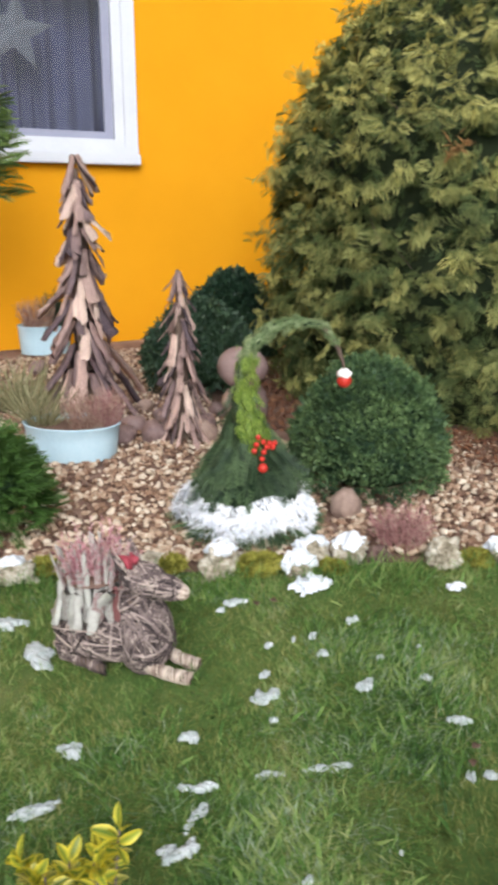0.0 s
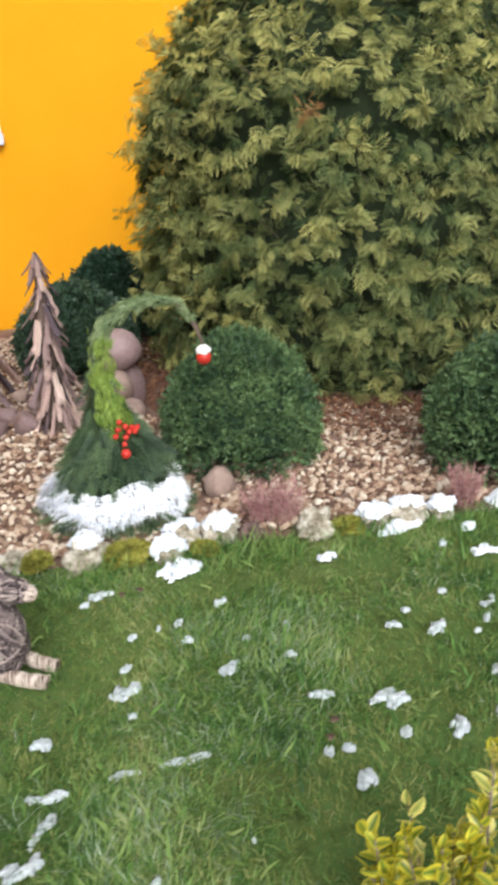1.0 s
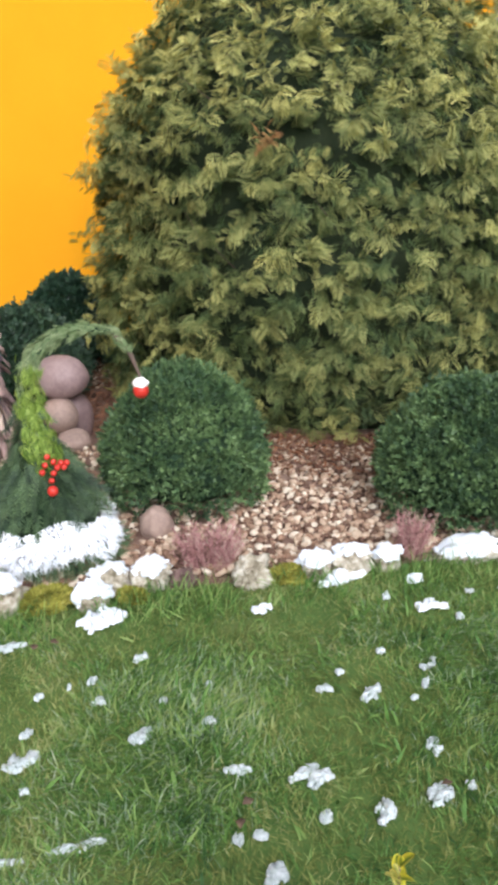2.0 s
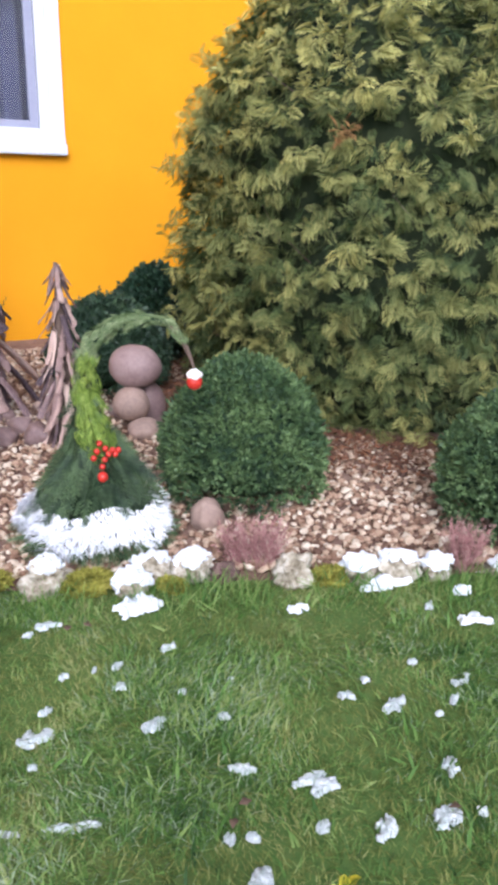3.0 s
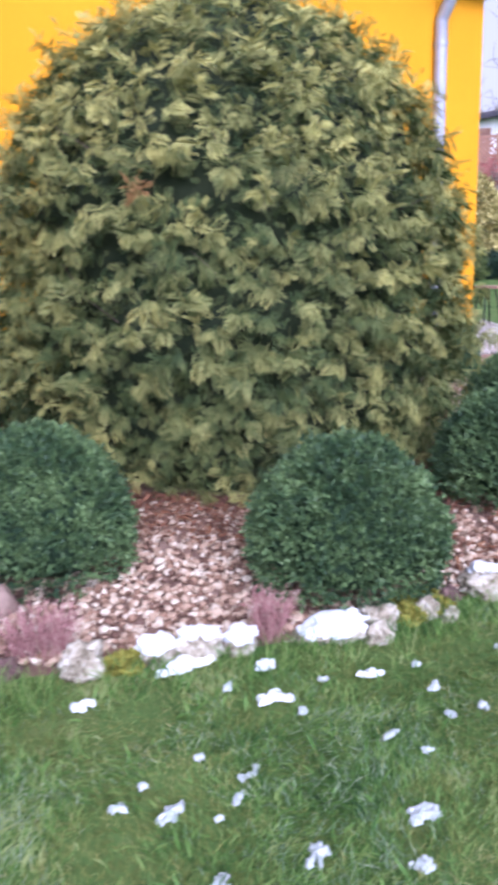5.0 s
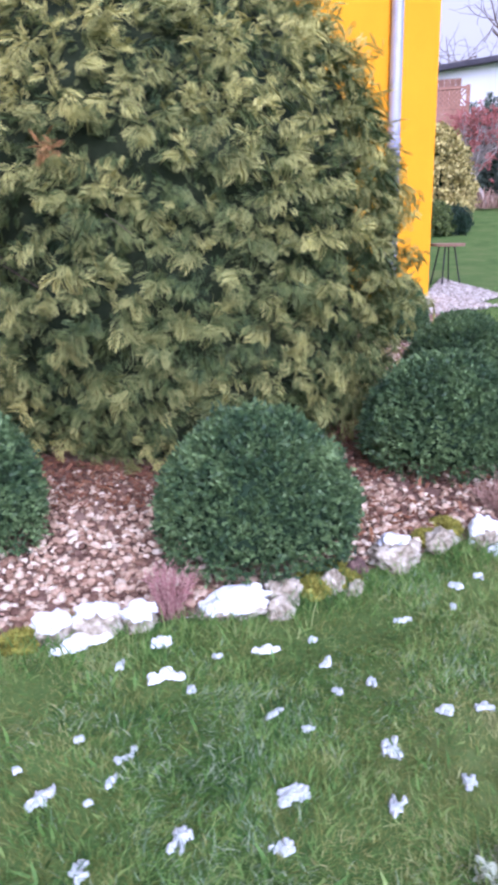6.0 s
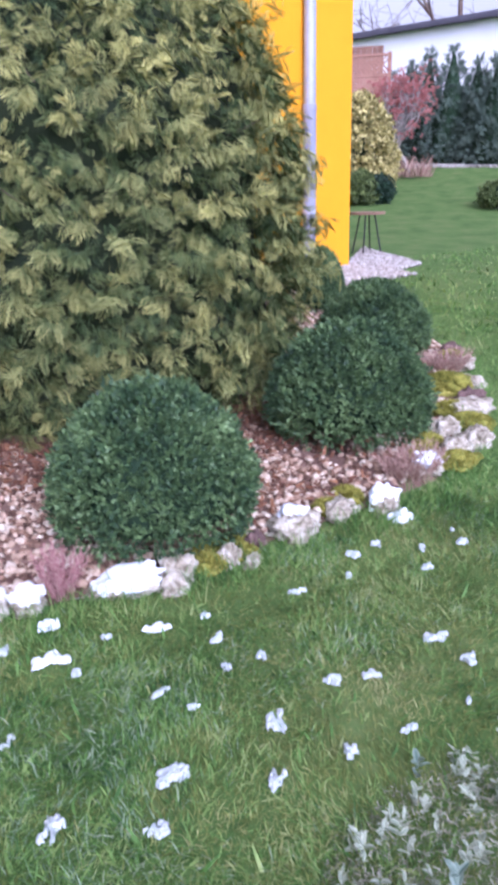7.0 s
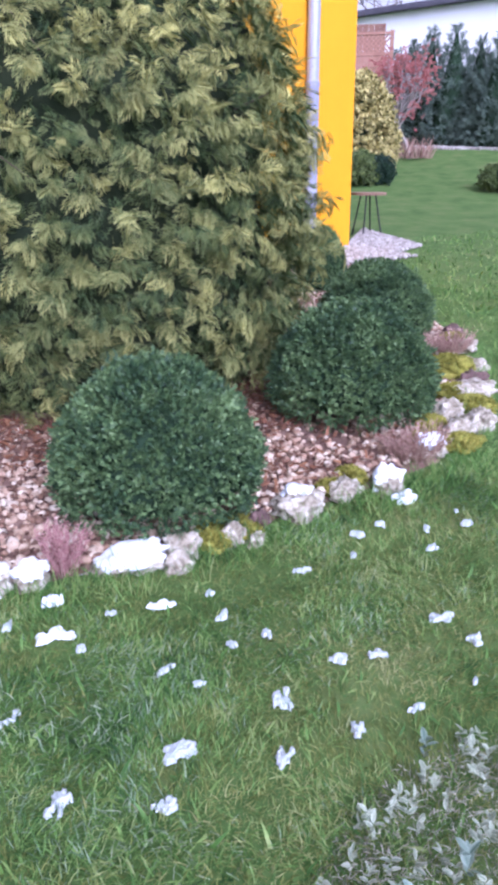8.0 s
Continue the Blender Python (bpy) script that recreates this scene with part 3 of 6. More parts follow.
def big_thuja(x, y):
    t = thing("thuja_tree", "large rounded olive-gold thuja bush beside the house", "bush", (x, y, 0))
    r = np.random.default_rng(11)
    # bough ends, spread evenly over the crown with gaps between them; closer together where they face the camera
    hs, rs = np.interp(np.linspace(0, 1, 400), np.linspace(0, 1, 10), THUJA_H), np.interp(np.linspace(0, 1, 400), np.linspace(0, 1, 10), THUJA_R)
    run = np.concatenate([[0], np.cumsum(np.hypot(np.diff(hs), np.diff(rs)))])
    n = 15000
    pick = r.choice(400, n, p=(rs + 0.05) * np.gradient(run) / ((rs + 0.05) * np.gradient(run)).sum())
    a, z = r.random(n) * 2 * np.pi, np.maximum(hs[pick] + r.normal(0, 0.01, n), 0.2)
    spot = np.stack([np.cos(a) * thuja_radius(z), np.sin(a) * thuja_radius(z), z], -1)
    front = np.cos(a - radians(240)) > -0.65
    gap = np.where(front, 0.100, 0.19)
    kept = np.zeros((0, 3))
    chosen = []
    for k in range(n):
        if len(kept) == 0 or ((kept - spot[k]) ** 2).sum(1).min() > gap[k] ** 2:
            kept = np.concatenate([kept, spot[k:k + 1]])
            chosen.append(k)
    a, z, front = a[chosen], z[chosen], front[chosen]
    nb = len(a)
    slope = np.interp(z, THUJA_H, -np.gradient(THUJA_R, THUJA_H))
    out = unit(np.stack([np.cos(a), np.sin(a), np.clip(slope, -0.5, 2.2)], -1))
    wob = np.array([noise.noise(Vector((math.cos(p) * 2.4, math.sin(p) * 2.4, h * 2.4))) for p, h in zip(a, z)])
    deep = r.normal(0, 0.048, nb) - 0.12 * (r.random(nb) < 0.25) + 0.05 * wob
    deep += 0.10 * np.clip(np.cos(a - radians(335)), 0, 1) ** 4 * np.exp(-((z - 1.0) / 0.4) ** 2)      # a bulge shaped to fit the right-hand outline in the camera's view
    deep += 0.05 * np.clip(np.cos(a - radians(165)), 0, 1) ** 4 * np.exp(-((z - 1.8) / 0.3) ** 2)
    crown_top = np.clip((z - 1.7) / 0.8, 0, 1)[:, None]
    up = np.array([0, 0, 1.0])
    lead = unit(out * 0.85 + up * (0.40 * crown_top - 0.25 * (1 - crown_top)) + r.normal(0, 0.42, (nb, 3)))
    c = np.stack([np.cos(a) * thuja_radius(z), np.sin(a) * thuja_radius(z), z], -1) + out * (deep - 0.05)[:, None]
    per = 31
    n = nb * per
    u = np.tile(np.linspace(0.0, 1.0, per), nb)
    L, O, T = np.repeat(lead, per, 0), np.repeat(out, per, 0), np.repeat(crown_top, per, 0)
    sideways = unit(np.cross(O, up + 0.01))
    swing = (0.75 - 0.35 * u) * r.normal(0, 0.8, n)
    p = np.repeat(c, per, 0) - O * (0.13 * (1 - u))[:, None] + L * (0.075 * u)[:, None] + sideways * (0.034 * swing)[:, None] + r.normal(0, 0.016, (n, 3))
    along = unit(L * 0.75 + sideways * swing[:, None] + up * (0.30 * T - 0.25 * (1 - T)) + r.normal(0, 0.50, (n, 3)))
    facing = unit(O * 1.0 + up * (0.45 - 0.15 * T) + r.normal(0, 0.45, (n, 3)))
    size = (0.038 + 0.036 * r.random(n)) * (0.85 + 0.3 * u)
    p[:, 2] = np.maximum(p[:, 2], 0.16 + 0.10 * r.random(n))
    # filler fronds further in, kept dark for shade; deeper and smaller facing the camera
    m = 6600
    ia, iz = r.random(m) * 2 * np.pi, 0.24 + 2.3 * r.random(m)
    ip = np.stack([np.cos(ia), np.sin(ia), 0 * ia], -1) * (thuja_radius(iz) * (np.where(np.cos(ia - radians(240)) > 0.5, 0.82, 0.89) + 0.07 * r.random(m)))[:, None] + up * iz[:, None]
    io = np.stack([np.cos(ia), np.sin(ia), 0.2 * np.ones(m)], -1)
    p, u = np.concatenate([p, ip]), np.concatenate([u, np.zeros(m)])
    along, facing = np.concatenate([along, io + r.normal(0, 0.5, (m, 3)) - up * 0.3]), np.concatenate([facing, io + up * 0.5 + r.normal(0, 0.3, (m, 3))])
    size = np.concatenate([size, np.where(np.cos(ia - radians(240)) > 0.5, 0.05, 0.095) + 0.03 * r.random(m)])
    # yellow varies from clump to clump; paler tops and bough ends paint in skylight
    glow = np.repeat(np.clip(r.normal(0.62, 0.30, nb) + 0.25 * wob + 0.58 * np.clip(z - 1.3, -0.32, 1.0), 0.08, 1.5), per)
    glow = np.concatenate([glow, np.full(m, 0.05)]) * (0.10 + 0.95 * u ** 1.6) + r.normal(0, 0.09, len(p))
    turn = frames(along, facing)
    sort = r.integers(0, 3, len(p))
    sets = [scattered(FRONDS[k], turn[sort == k], size[sort == k], p[sort == k]) for k in range(3)]
    v, f, tip = joined(*sets)
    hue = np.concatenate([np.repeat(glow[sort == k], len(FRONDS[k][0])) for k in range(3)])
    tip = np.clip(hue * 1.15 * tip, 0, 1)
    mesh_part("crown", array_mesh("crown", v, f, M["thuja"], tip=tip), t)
    # an added near-black shell stands for the shade between the boughs
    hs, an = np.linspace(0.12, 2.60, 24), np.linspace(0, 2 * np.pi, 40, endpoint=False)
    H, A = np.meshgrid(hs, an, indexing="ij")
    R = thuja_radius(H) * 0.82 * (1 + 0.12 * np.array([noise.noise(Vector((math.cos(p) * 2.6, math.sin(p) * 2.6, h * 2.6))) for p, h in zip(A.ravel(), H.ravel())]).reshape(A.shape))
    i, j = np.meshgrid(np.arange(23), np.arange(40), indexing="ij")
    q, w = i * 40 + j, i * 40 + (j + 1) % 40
    mesh_part("inner_crown", array_mesh("inner_crown", np.stack([np.cos(A) * R, np.sin(A) * R, H], -1).reshape(-1, 3), np.stack([q, w, w + 40, q + 40], -1).reshape(-1, 4), M["thuja_core"], smooth=True), t, "dark shell inside the bush, standing for the shade between boughs")
    limbs = []
    for k in range(16):
        p, lean = r.random() * 6.28, 0.35 + 0.5 * r.random()
        top = np.array([math.cos(p) * lean, math.sin(p) * lean, 0.9 + 1.2 * r.random()])
        limbs.append(tube([np.array([math.cos(p) * 0.12, math.sin(p) * 0.12, 0.08]) * (1 - s) + top * s for s in np.linspace(0, 1, 5)], np.linspace(0.045, 0.012, 5), 6))
    v, f, _ = joined(*limbs)
    mesh_part("trunk", array_mesh("trunk", v, f, M["bark"], smooth=True), t)
    # one withered rust-coloured branch end
    q = unit(np.array([-1.0, -0.92, 0.0])) * 1.33 + np.array([0, 0, 1.60])
    along = unit(np.array([-0.7, -0.75, 0.1])) + r.normal(0, 0.45, (16, 3))
    v, f, _ = scattered(SPRAY, frames(along, r.normal(0, 0.4, (16, 3)) + np.array([0, 0, 1])), np.full(16, 0.075), q + r.normal(0, 0.02, (16, 3)))
    mesh_part("withered_spray", array_mesh("withered_spray", v, f, M["withered"]), t, "rust-orange withered branch end")
    # young shoots that stand out beyond the outline
    n = 170
    p, h = radians(245) + radians(140) * (2 * r.random(n) - 1), 0.6 + 2.05 * r.random(n)
    base = np.stack([np.cos(p) * thuja_radius(h) * 0.95, np.sin(p) * thuja_radius(h) * 0.95, h], -1)
    d = unit(np.stack([np.cos(p), np.sin(p), 0.1 + 0.9 * np.clip(h - 1.2, 0, 1.3)], -1) + r.normal(0, 0.3, (n, 3)))
    step = np.repeat(np.linspace(0.0, 0.12, 11)[None], n, 0) * (0.5 + 0.8 * r.random((n, 1)))
    B, D = np.repeat(base, 11, 0) + np.repeat(d, 11, 0) * step.reshape(-1, 1), np.repeat(d, 11, 0)
    along = D + r.normal(0, 0.5, D.shape)
    v, f, tip = scattered(FRONDS[2], frames(along, r.normal(0, 0.5, D.shape) + np.array([0, 0, 1])), 0.034 + 0.028 * r.random(len(D)), B)
    mesh_part("young_growth", array_mesh("young_growth", v, f, M["thuja"], tip=np.clip(0.2 + 0.5 * tip, 0, 1)), t)["kind"] = "stuff"
    # bare twigs that stick out of the outline
    sticks = []
    for k in range(14):
        p, h = r.random() * 6.28, 0.5 + 1.9 * r.random()
        base = np.array([math.cos(p), math.sin(p), 0]) * thuja_radius(h) * 0.85 + np.array([0, 0, h])
        d = unit(np.array([math.cos(p), math.sin(p), 0.5]) + r.normal(0, 0.4, 3))
        sticks.append(tube([base + d * s * 0.24 for s in (0, 0.5, 1)], [0.004, 0.003, 0.001], 4))
    v, f, _ = joined(*sticks)
    mesh_part("bare_twigwork", array_mesh("bare_twigwork", v, f, M["bark"]), t)["kind"] = "stuff"
    return t


big_thuja(3.19, 3.89)


# ---- clipped box balls ----
TWIGS = [twig_template(7, 0.42, s) for s in (1, 2, 3)]


def dome_meshes(radius, height, seed, count, leaf, mat, core):
    """A clipped dome: outer twigs with leaves, round a dark ball standing for inner shade."""
    r = np.random.default_rng(seed)
    v = unit(r.normal(0, 1, (count, 3)))
    v[:, 2] = np.abs(v[:, 2]) * 1.25 - 0.62 * r.random(count)
    v = unit(v)
    wob = np.array([0.8 * noise.noise(Vector(p) * 2.4 + Vector((seed, 0, 0))) + 0.8 * noise.noise(Vector(p) * 7 + Vector((seed, 3, 0))) for p in v.tolist()])
    shell = (1 + 0.065 * wob + r.normal(0, 0.024, count)) * (1 - 0.10 * r.random(count) ** 2)
    mid = height * 0.37
    zs = np.where(v[:, 2] > 0, height - mid, mid / 0.55)
    stray = np.where(r.random(count) < 0.05, 1 + 0.075 * r.random(count) * (0.6 + 0.7 * np.clip(v[:, 2], 0, 1)), 1.0)
    shell = shell * stray
    peak = 1 - 0.16 * np.clip(v[:, 2], 0, 1) ** 1.0
    p = np.stack([v[:, 0] * radius * shell * peak, v[:, 1] * radius * shell * peak, mid + v[:, 2] * zs * shell], -1)
    p[:, 2] = np.maximum(p[:, 2], 0.01)
    along = v * 0.9 + r.normal(0, 0.5, (count, 3)) + np.array([0, 0, 0.35])
    turn = frames(along, r.normal(0, 1, (count, 3)))
    size = leaf * (0.75 + 0.6 * r.random(count))
    third = np.arange(count) % 3
    sets = [scattered(TWIGS[k], turn[third == k], size[third == k], p[third == k] - v[third == k] * leaf * 0.5) for k in range(3)]
    a, f, t = joined(*sets)
    outer = array_mesh("leaves", a, f, mat)
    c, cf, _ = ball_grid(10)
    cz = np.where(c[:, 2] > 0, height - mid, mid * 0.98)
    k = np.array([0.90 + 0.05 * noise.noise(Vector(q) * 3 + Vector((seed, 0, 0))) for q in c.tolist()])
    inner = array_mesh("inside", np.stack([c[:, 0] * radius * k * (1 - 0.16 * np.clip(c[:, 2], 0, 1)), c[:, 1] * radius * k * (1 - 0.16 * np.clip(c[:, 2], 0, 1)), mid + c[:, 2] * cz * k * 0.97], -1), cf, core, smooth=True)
    return outer, inner


BOX_LABEL = "clipped dark green boxwood ball on the gravel bed"
box_a = dome_meshes(0.345, 0.57, 21, 6400, 0.037, M["box"], M["shade_core"])
box_b = dome_meshes(0.36, 0.56, 22, 6400, 0.037, M["box"], M["shade_core"])


def box_ball(x, y, meshes, scale=(1, 1, 1), turn=0.0, label=BOX_LABEL, group="boxwood balls in the bed"):
    t = thing("boxwood_ball", label, "shrub", on_ground(x, y), group, turn=turn)
    t.scale = scale
    mesh_part("leaves", meshes[0], t)
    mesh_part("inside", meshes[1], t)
    return t


box_ball(1.617, 2.70, box_a, (0.955, 0.955, 1.0), label="clipped dark green boxwood ball behind a garden gnome")
box_ball(2.483, 2.00, box_b, (0.985, 0.985, 0.975), 40)
box_ball(3.75, 2.27, box_a, (1.10, 1.10, 0.945), 120)
box_ball(4.99, 3.21, box_b, (1.0, 1.0, 0.89), 200)
box_ball(5.85, 4.55, box_a, (0.57, 0.57, 0.93), 300, "small clipped boxwood close to the house wall")
box_c = dome_meshes(0.36, 0.56, 24, 3400, 0.046, M["shade_box"], M["shade_core"])
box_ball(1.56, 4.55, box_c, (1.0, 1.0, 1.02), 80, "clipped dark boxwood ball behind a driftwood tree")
yew_m = dome_meshes(0.33, 0.66, 25, 3000, 0.075, M["yew"], M["shade_core"])
box_ball(2.11, 5.3, yew_m, (0.98, 0.98, 0.96), 0, "dark blackish-green evergreen shrub near the house wall", "")


# ---- conifers at the bed's end ----
def conifer(name, label, x, y, radius, height, count, size, mat, seed, base=0.05, droop=-0.1):
    t = thing(name, label, "conifer", on_ground(x, y))
    r = np.random.default_rng(seed)
    h = r.random(count) ** 0.8
    a = r.random(count) * 2 * np.pi
    rad = radius * np.sqrt(np.clip(1 - h ** 1.5, 0, 1)) * (0.75 + 0.3 * r.random(count))
    p = np.stack([np.cos(a) * rad, np.sin(a) * rad, base + h * (height - base)], -1)
    out = np.stack([np.cos(a), np.sin(a), 0.5 + 0.6 * h], -1)
    along = out + r.normal(0, 0.35, (count, 3)) + np.array([0, 0, droop])
    v, f, tip = scattered(SPRAY, frames(along, r.normal(0, 0.5, (count, 3)) + np.array([0, 0, 1])), size * (0.7 + 0.6 * r.random(count)), p)
    mesh_part("crown", array_mesh("crown", v, f, mat, tip=tip * 0.8), t)
    v, f, _ = tube([(0, 0, -0.02), (0.01, 0, height * 0.4), (0, 0.01, height * 0.85)], [0.02 + radius * 0.05, 0.015, 0.004], 7)
    mesh_part("trunk", array_mesh("trunk", v, f, M["bark"], smooth=True), t)
    # a dark ball stands for the shade inside the crown
    c, cf, _ = ball_grid(6)
    mesh_part("inside", array_mesh("inside", np.stack([c[:, 0] * radius * 0.72, c[:, 1] * radius * 0.72, base + (height - base) * 0.42 + c[:, 2] * (height - base) * 0.40], -1), cf, M["shade_core"], smooth=True), t)
    return t


conifer("dwarf_conifer", "bright green dwarf conifer at the edge of the gravel bed", 0.06, 2.93, 0.225, 0.365, 1500, 0.08, M["bright_conifer"], 31)
conifer("conifer_tree", "narrow green conifer standing near the house window", 0.20, 5.15, 0.36, 2.12, 620, 0.15, M["green_conifer"], 32, 1.15)


# ---- driftwood trees ----
def slat_mesh(seed):
    """A split piece of driftwood one long, hanging down along -z, its top at the origin."""
    r = np.random.default_rng(seed)
    n = 8
    v = []
    for k in range(n):
        s = k / (n - 1)
        w = 0.5 * (0.72 + 0.30 * s + 0.10 * r.normal() - (0.16 if k == n - 1 else 0))
        th = 0.30 * (1 - 0.35 * s)
        ox, oy = 0.14 * math.sin(2.6 * s + seed) + r.normal(0, 0.05), 0.15 * math.sin(2 * s + 2 * seed) - (0.7 + 0.5 * (seed % 3)) * s * s
        for cx, cy in ((-w, -th), (w * 0.2, -th * 1.25), (w, -th * 0.5), (w * 0.9, th), (0, th * 1.1), (-w, th * 0.8)):
            v.append((cx + ox + r.normal(0, 0.06), cy + oy + r.normal(0, 0.05), -s - (0.07 * r.normal() if k in (0, n - 1) else 0)))
    f = []
    for k in range(n - 1):
        for c in range(6):
            d = (c + 1) % 6
            f.append((k * 6 + c, k * 6 + d, k * 6 + 6 + d, k * 6 + 6 + c))
    for b in (0, (n - 1) * 6):
        f += [(b, b + 1, b + 2, b + 3), (b, b + 3, b + 4, b + 5)]
    return array_mesh("driftwood_piece", np.array(v), np.array(f), M["wood"])


SLATS = [slat_mesh(s) for s in range(8)]


def driftwood_tree(x, y, height, radius, tiers, per_tier, length, width, label, seed):
    t = thing("driftwood_tree", label, "garden decoration", on_ground(x, y), "driftwood trees")
    r = np.random.default_rng(seed)
    v, f, _ = tube([(0, 0, -0.02), (0, 0, height * 0.5), (0, 0, height * 0.96)], [0.05, 0.035, 0.015], 8)
    mesh_part("pole", array_mesh("pole", v, f, M["bark"], smooth=True), t)
    for k in range(tiers):
        s = k / (tiers - 1)                       # 0 at the foot
        z = height * (0.20 + 0.80 * s ** 0.95)
        rr = radius * (1 - s) ** 0.9 * 0.36 + 0.010
        n = max(6, round(per_tier * (1 - 0.35 * s)))
        for c in range(n):
            a = (c + 0.5 * (k % 2) + 0.3 * r.normal()) * 2 * math.pi / n
            ln = length * (1 - 0.38 * s) * (0.6 + 0.6 * r.random())
            flare = (9 + 13 * r.random() + (14 if r.random() < 0.25 else 0)) * (1 - 0.1 * s)
            m = pose(math.cos(a) * rr, math.sin(a) * rr, z + 0.012 * r.normal() * (1 - 0.7 * s), 0, 0, math.degrees(a) + 90) @ pose(0, 0, 0, -flare, 9 * r.normal(), 24 * r.normal())
            w = width * (1 - 0.42 * s) * (0.55 + 0.8 * r.random())
            mesh_part("driftwood_piece", SLATS[int(r.integers(8))], t, "", m @ Matrix.Diagonal((w, w * 0.6, ln, 1)))
    return t


driftwood_tree(0.775, 4.28, 1.39, 0.19, 10, 13, 0.29, 0.066, "tall grey-brown driftwood tree standing behind a mint planter", 41)
driftwood_tree(1.10, 3.62, 0.85, 0.145, 10, 13, 0.18, 0.036, "small reddish-brown driftwood tree among stones", 42)
r = np.random.default_rng(43)
for k, (foot, head) in enumerate((((1.22, 4.62, 0.0), (0.90, 4.36, 0.40)), ((1.16, 4.42, 0.0), (0.88, 4.30, 0.33)), ((0.52, 4.50, 0.0), (0.74, 4.36, 0.30)), ((1.02, 4.06, 0.0), (0.86, 4.20, 0.26)))):
    a, b = np.array(head) + (0, 0, float(gz(head[0], head[1]))), np.array(foot) + (0, 0, float(gz(foot[0], foot[1])) + 0.01)
    m = look(a.tolist(), b.tolist())
    ob = mesh_part("driftwood_piece", SLATS[k], None, "", m @ Matrix.Diagonal((0.055, 0.035, float(np.linalg.norm(b - a)), 1)))
    ob.name = "driftwood_log"
    tagged(ob, "loose brown driftwood piece leaning against the tall driftwood tree", "driftwood")


# ---- heathers, sedges and their tubs ----
def stem_template(seed=5):
    """A thin upright stem with short bristling side shoots, one high."""
    r = np.random.default_rng(seed)
    v, f = [(-0.012, 0, 0), (0.012, 0, 0), (0.0, 0.02, 1.0)], [(0, 1, 2)]
    for k in range(13):
        z = 0.2 + 0.78 * k / 13
        a = r.random() * 6.28
        l = 0.10 * (1.25 - 0.6 * z)
        i = len(v)
        v += [(0, 0, z - 0.02), (0, 0, z + 0.03), (l * math.cos(a), l * math.sin(a), z + 0.09)]
        f.append((i, i + 1, i + 2))
    v = np.array(v)[:, [2, 0, 1]]                 # grows along x
    return v, np.array(f), v[:, 0].clip(0, 1)


STEM = stem_template()


def tuft_mesh(name, count, radius, height, mat, seed, spread=0.6, squash=1.0, template=None):
    r = np.random.default_rng(seed)
    a, d = r.random(count) * 2 * np.pi, np.sqrt(r.random(count))
    p = np.stack([np.cos(a) * d * radius * 0.6, np.sin(a) * d * radius * 0.6 * squash, np.zeros(count)], -1)
    along = np.stack([np.cos(a) * d * spread, np.sin(a) * d * spread * squash, np.ones(count)], -1) + r.normal(0, 0.18, (count, 3))
    v, f, t = scattered(template or STEM, frames(along, r.normal(0, 1, (count, 3))), height * (0.6 + 0.5 * r.random(count)), p)
    return array_mesh(name, v, f, mat, tip=t)


def short_blade():
    v = [(0, -0.03, 0), (0, 0.03, 0), (0.5, 0.028, -0.06), (0.5, -0.028, -0.06), (1, 0, -0.42)]
    return np.array(v), np.array([(0, 3, 2), (0, 2, 1), (3, 4, 2)]), np.array([0, 0, 0.5, 0.5, 1.0])


def blade_template(bend=0.5):
    v = [(0, -0.02, 0), (0, 0.02, 0), (0.4, 0.022, -0.1 * bend), (0.4, -0.022, -0.1 * bend), (0.75, 0.014, -0.4 * bend), (0.75, -0.014, -0.4 * bend), (1, 0, -0.9 * bend)]
    return np.array(v), np.array([(0, 3, 2), (0, 2, 1), (3, 5, 4), (3, 4, 2), (5, 6, 4)]), np.array([0, 0, .4, .4, .7, .7, 1.0])


BLADE, SHORT = blade_template(), short_blade()
HEATHERS = [tuft_mesh("foliage", 170, 0.11, 0.135, M["pink_heather"], 51, 0.85), tuft_mesh("foliage", 120, 0.075, 0.165, M["pink_heather"], 52, 0.62), tuft_mesh("foliage", 200, 0.15, 0.13, M["heather"], 53, 0.9)]


def heather(x, y, which, scale, label, z=None, turn=0.0):
    t = thing("heather_plant", label, "heather", on_ground(x, y, -0.012) if z is None else (x, y, z), turn=turn)
    t.scale = scale
    mesh_part("foliage", HEATHERS[which], t)
    return t


heather(1.395, 2.13, 0, (0.95, 0.8, 1.25), "faded pink heather between the edging stones")
heather(2.025, 1.825, 1, (0.74, 0.62, 1.04), "reddish-pink heather tuft beside a snow-covered stone")
heather(3.56, 1.74, 2, (1.15, 0.8, 1.15), "pale pink-brown heather spilling over the edging stones")
heather(5.05, 2.68, 2, (1.3, 1.0, 1.15), "brownish-pink heather at the bend of the stone edging")


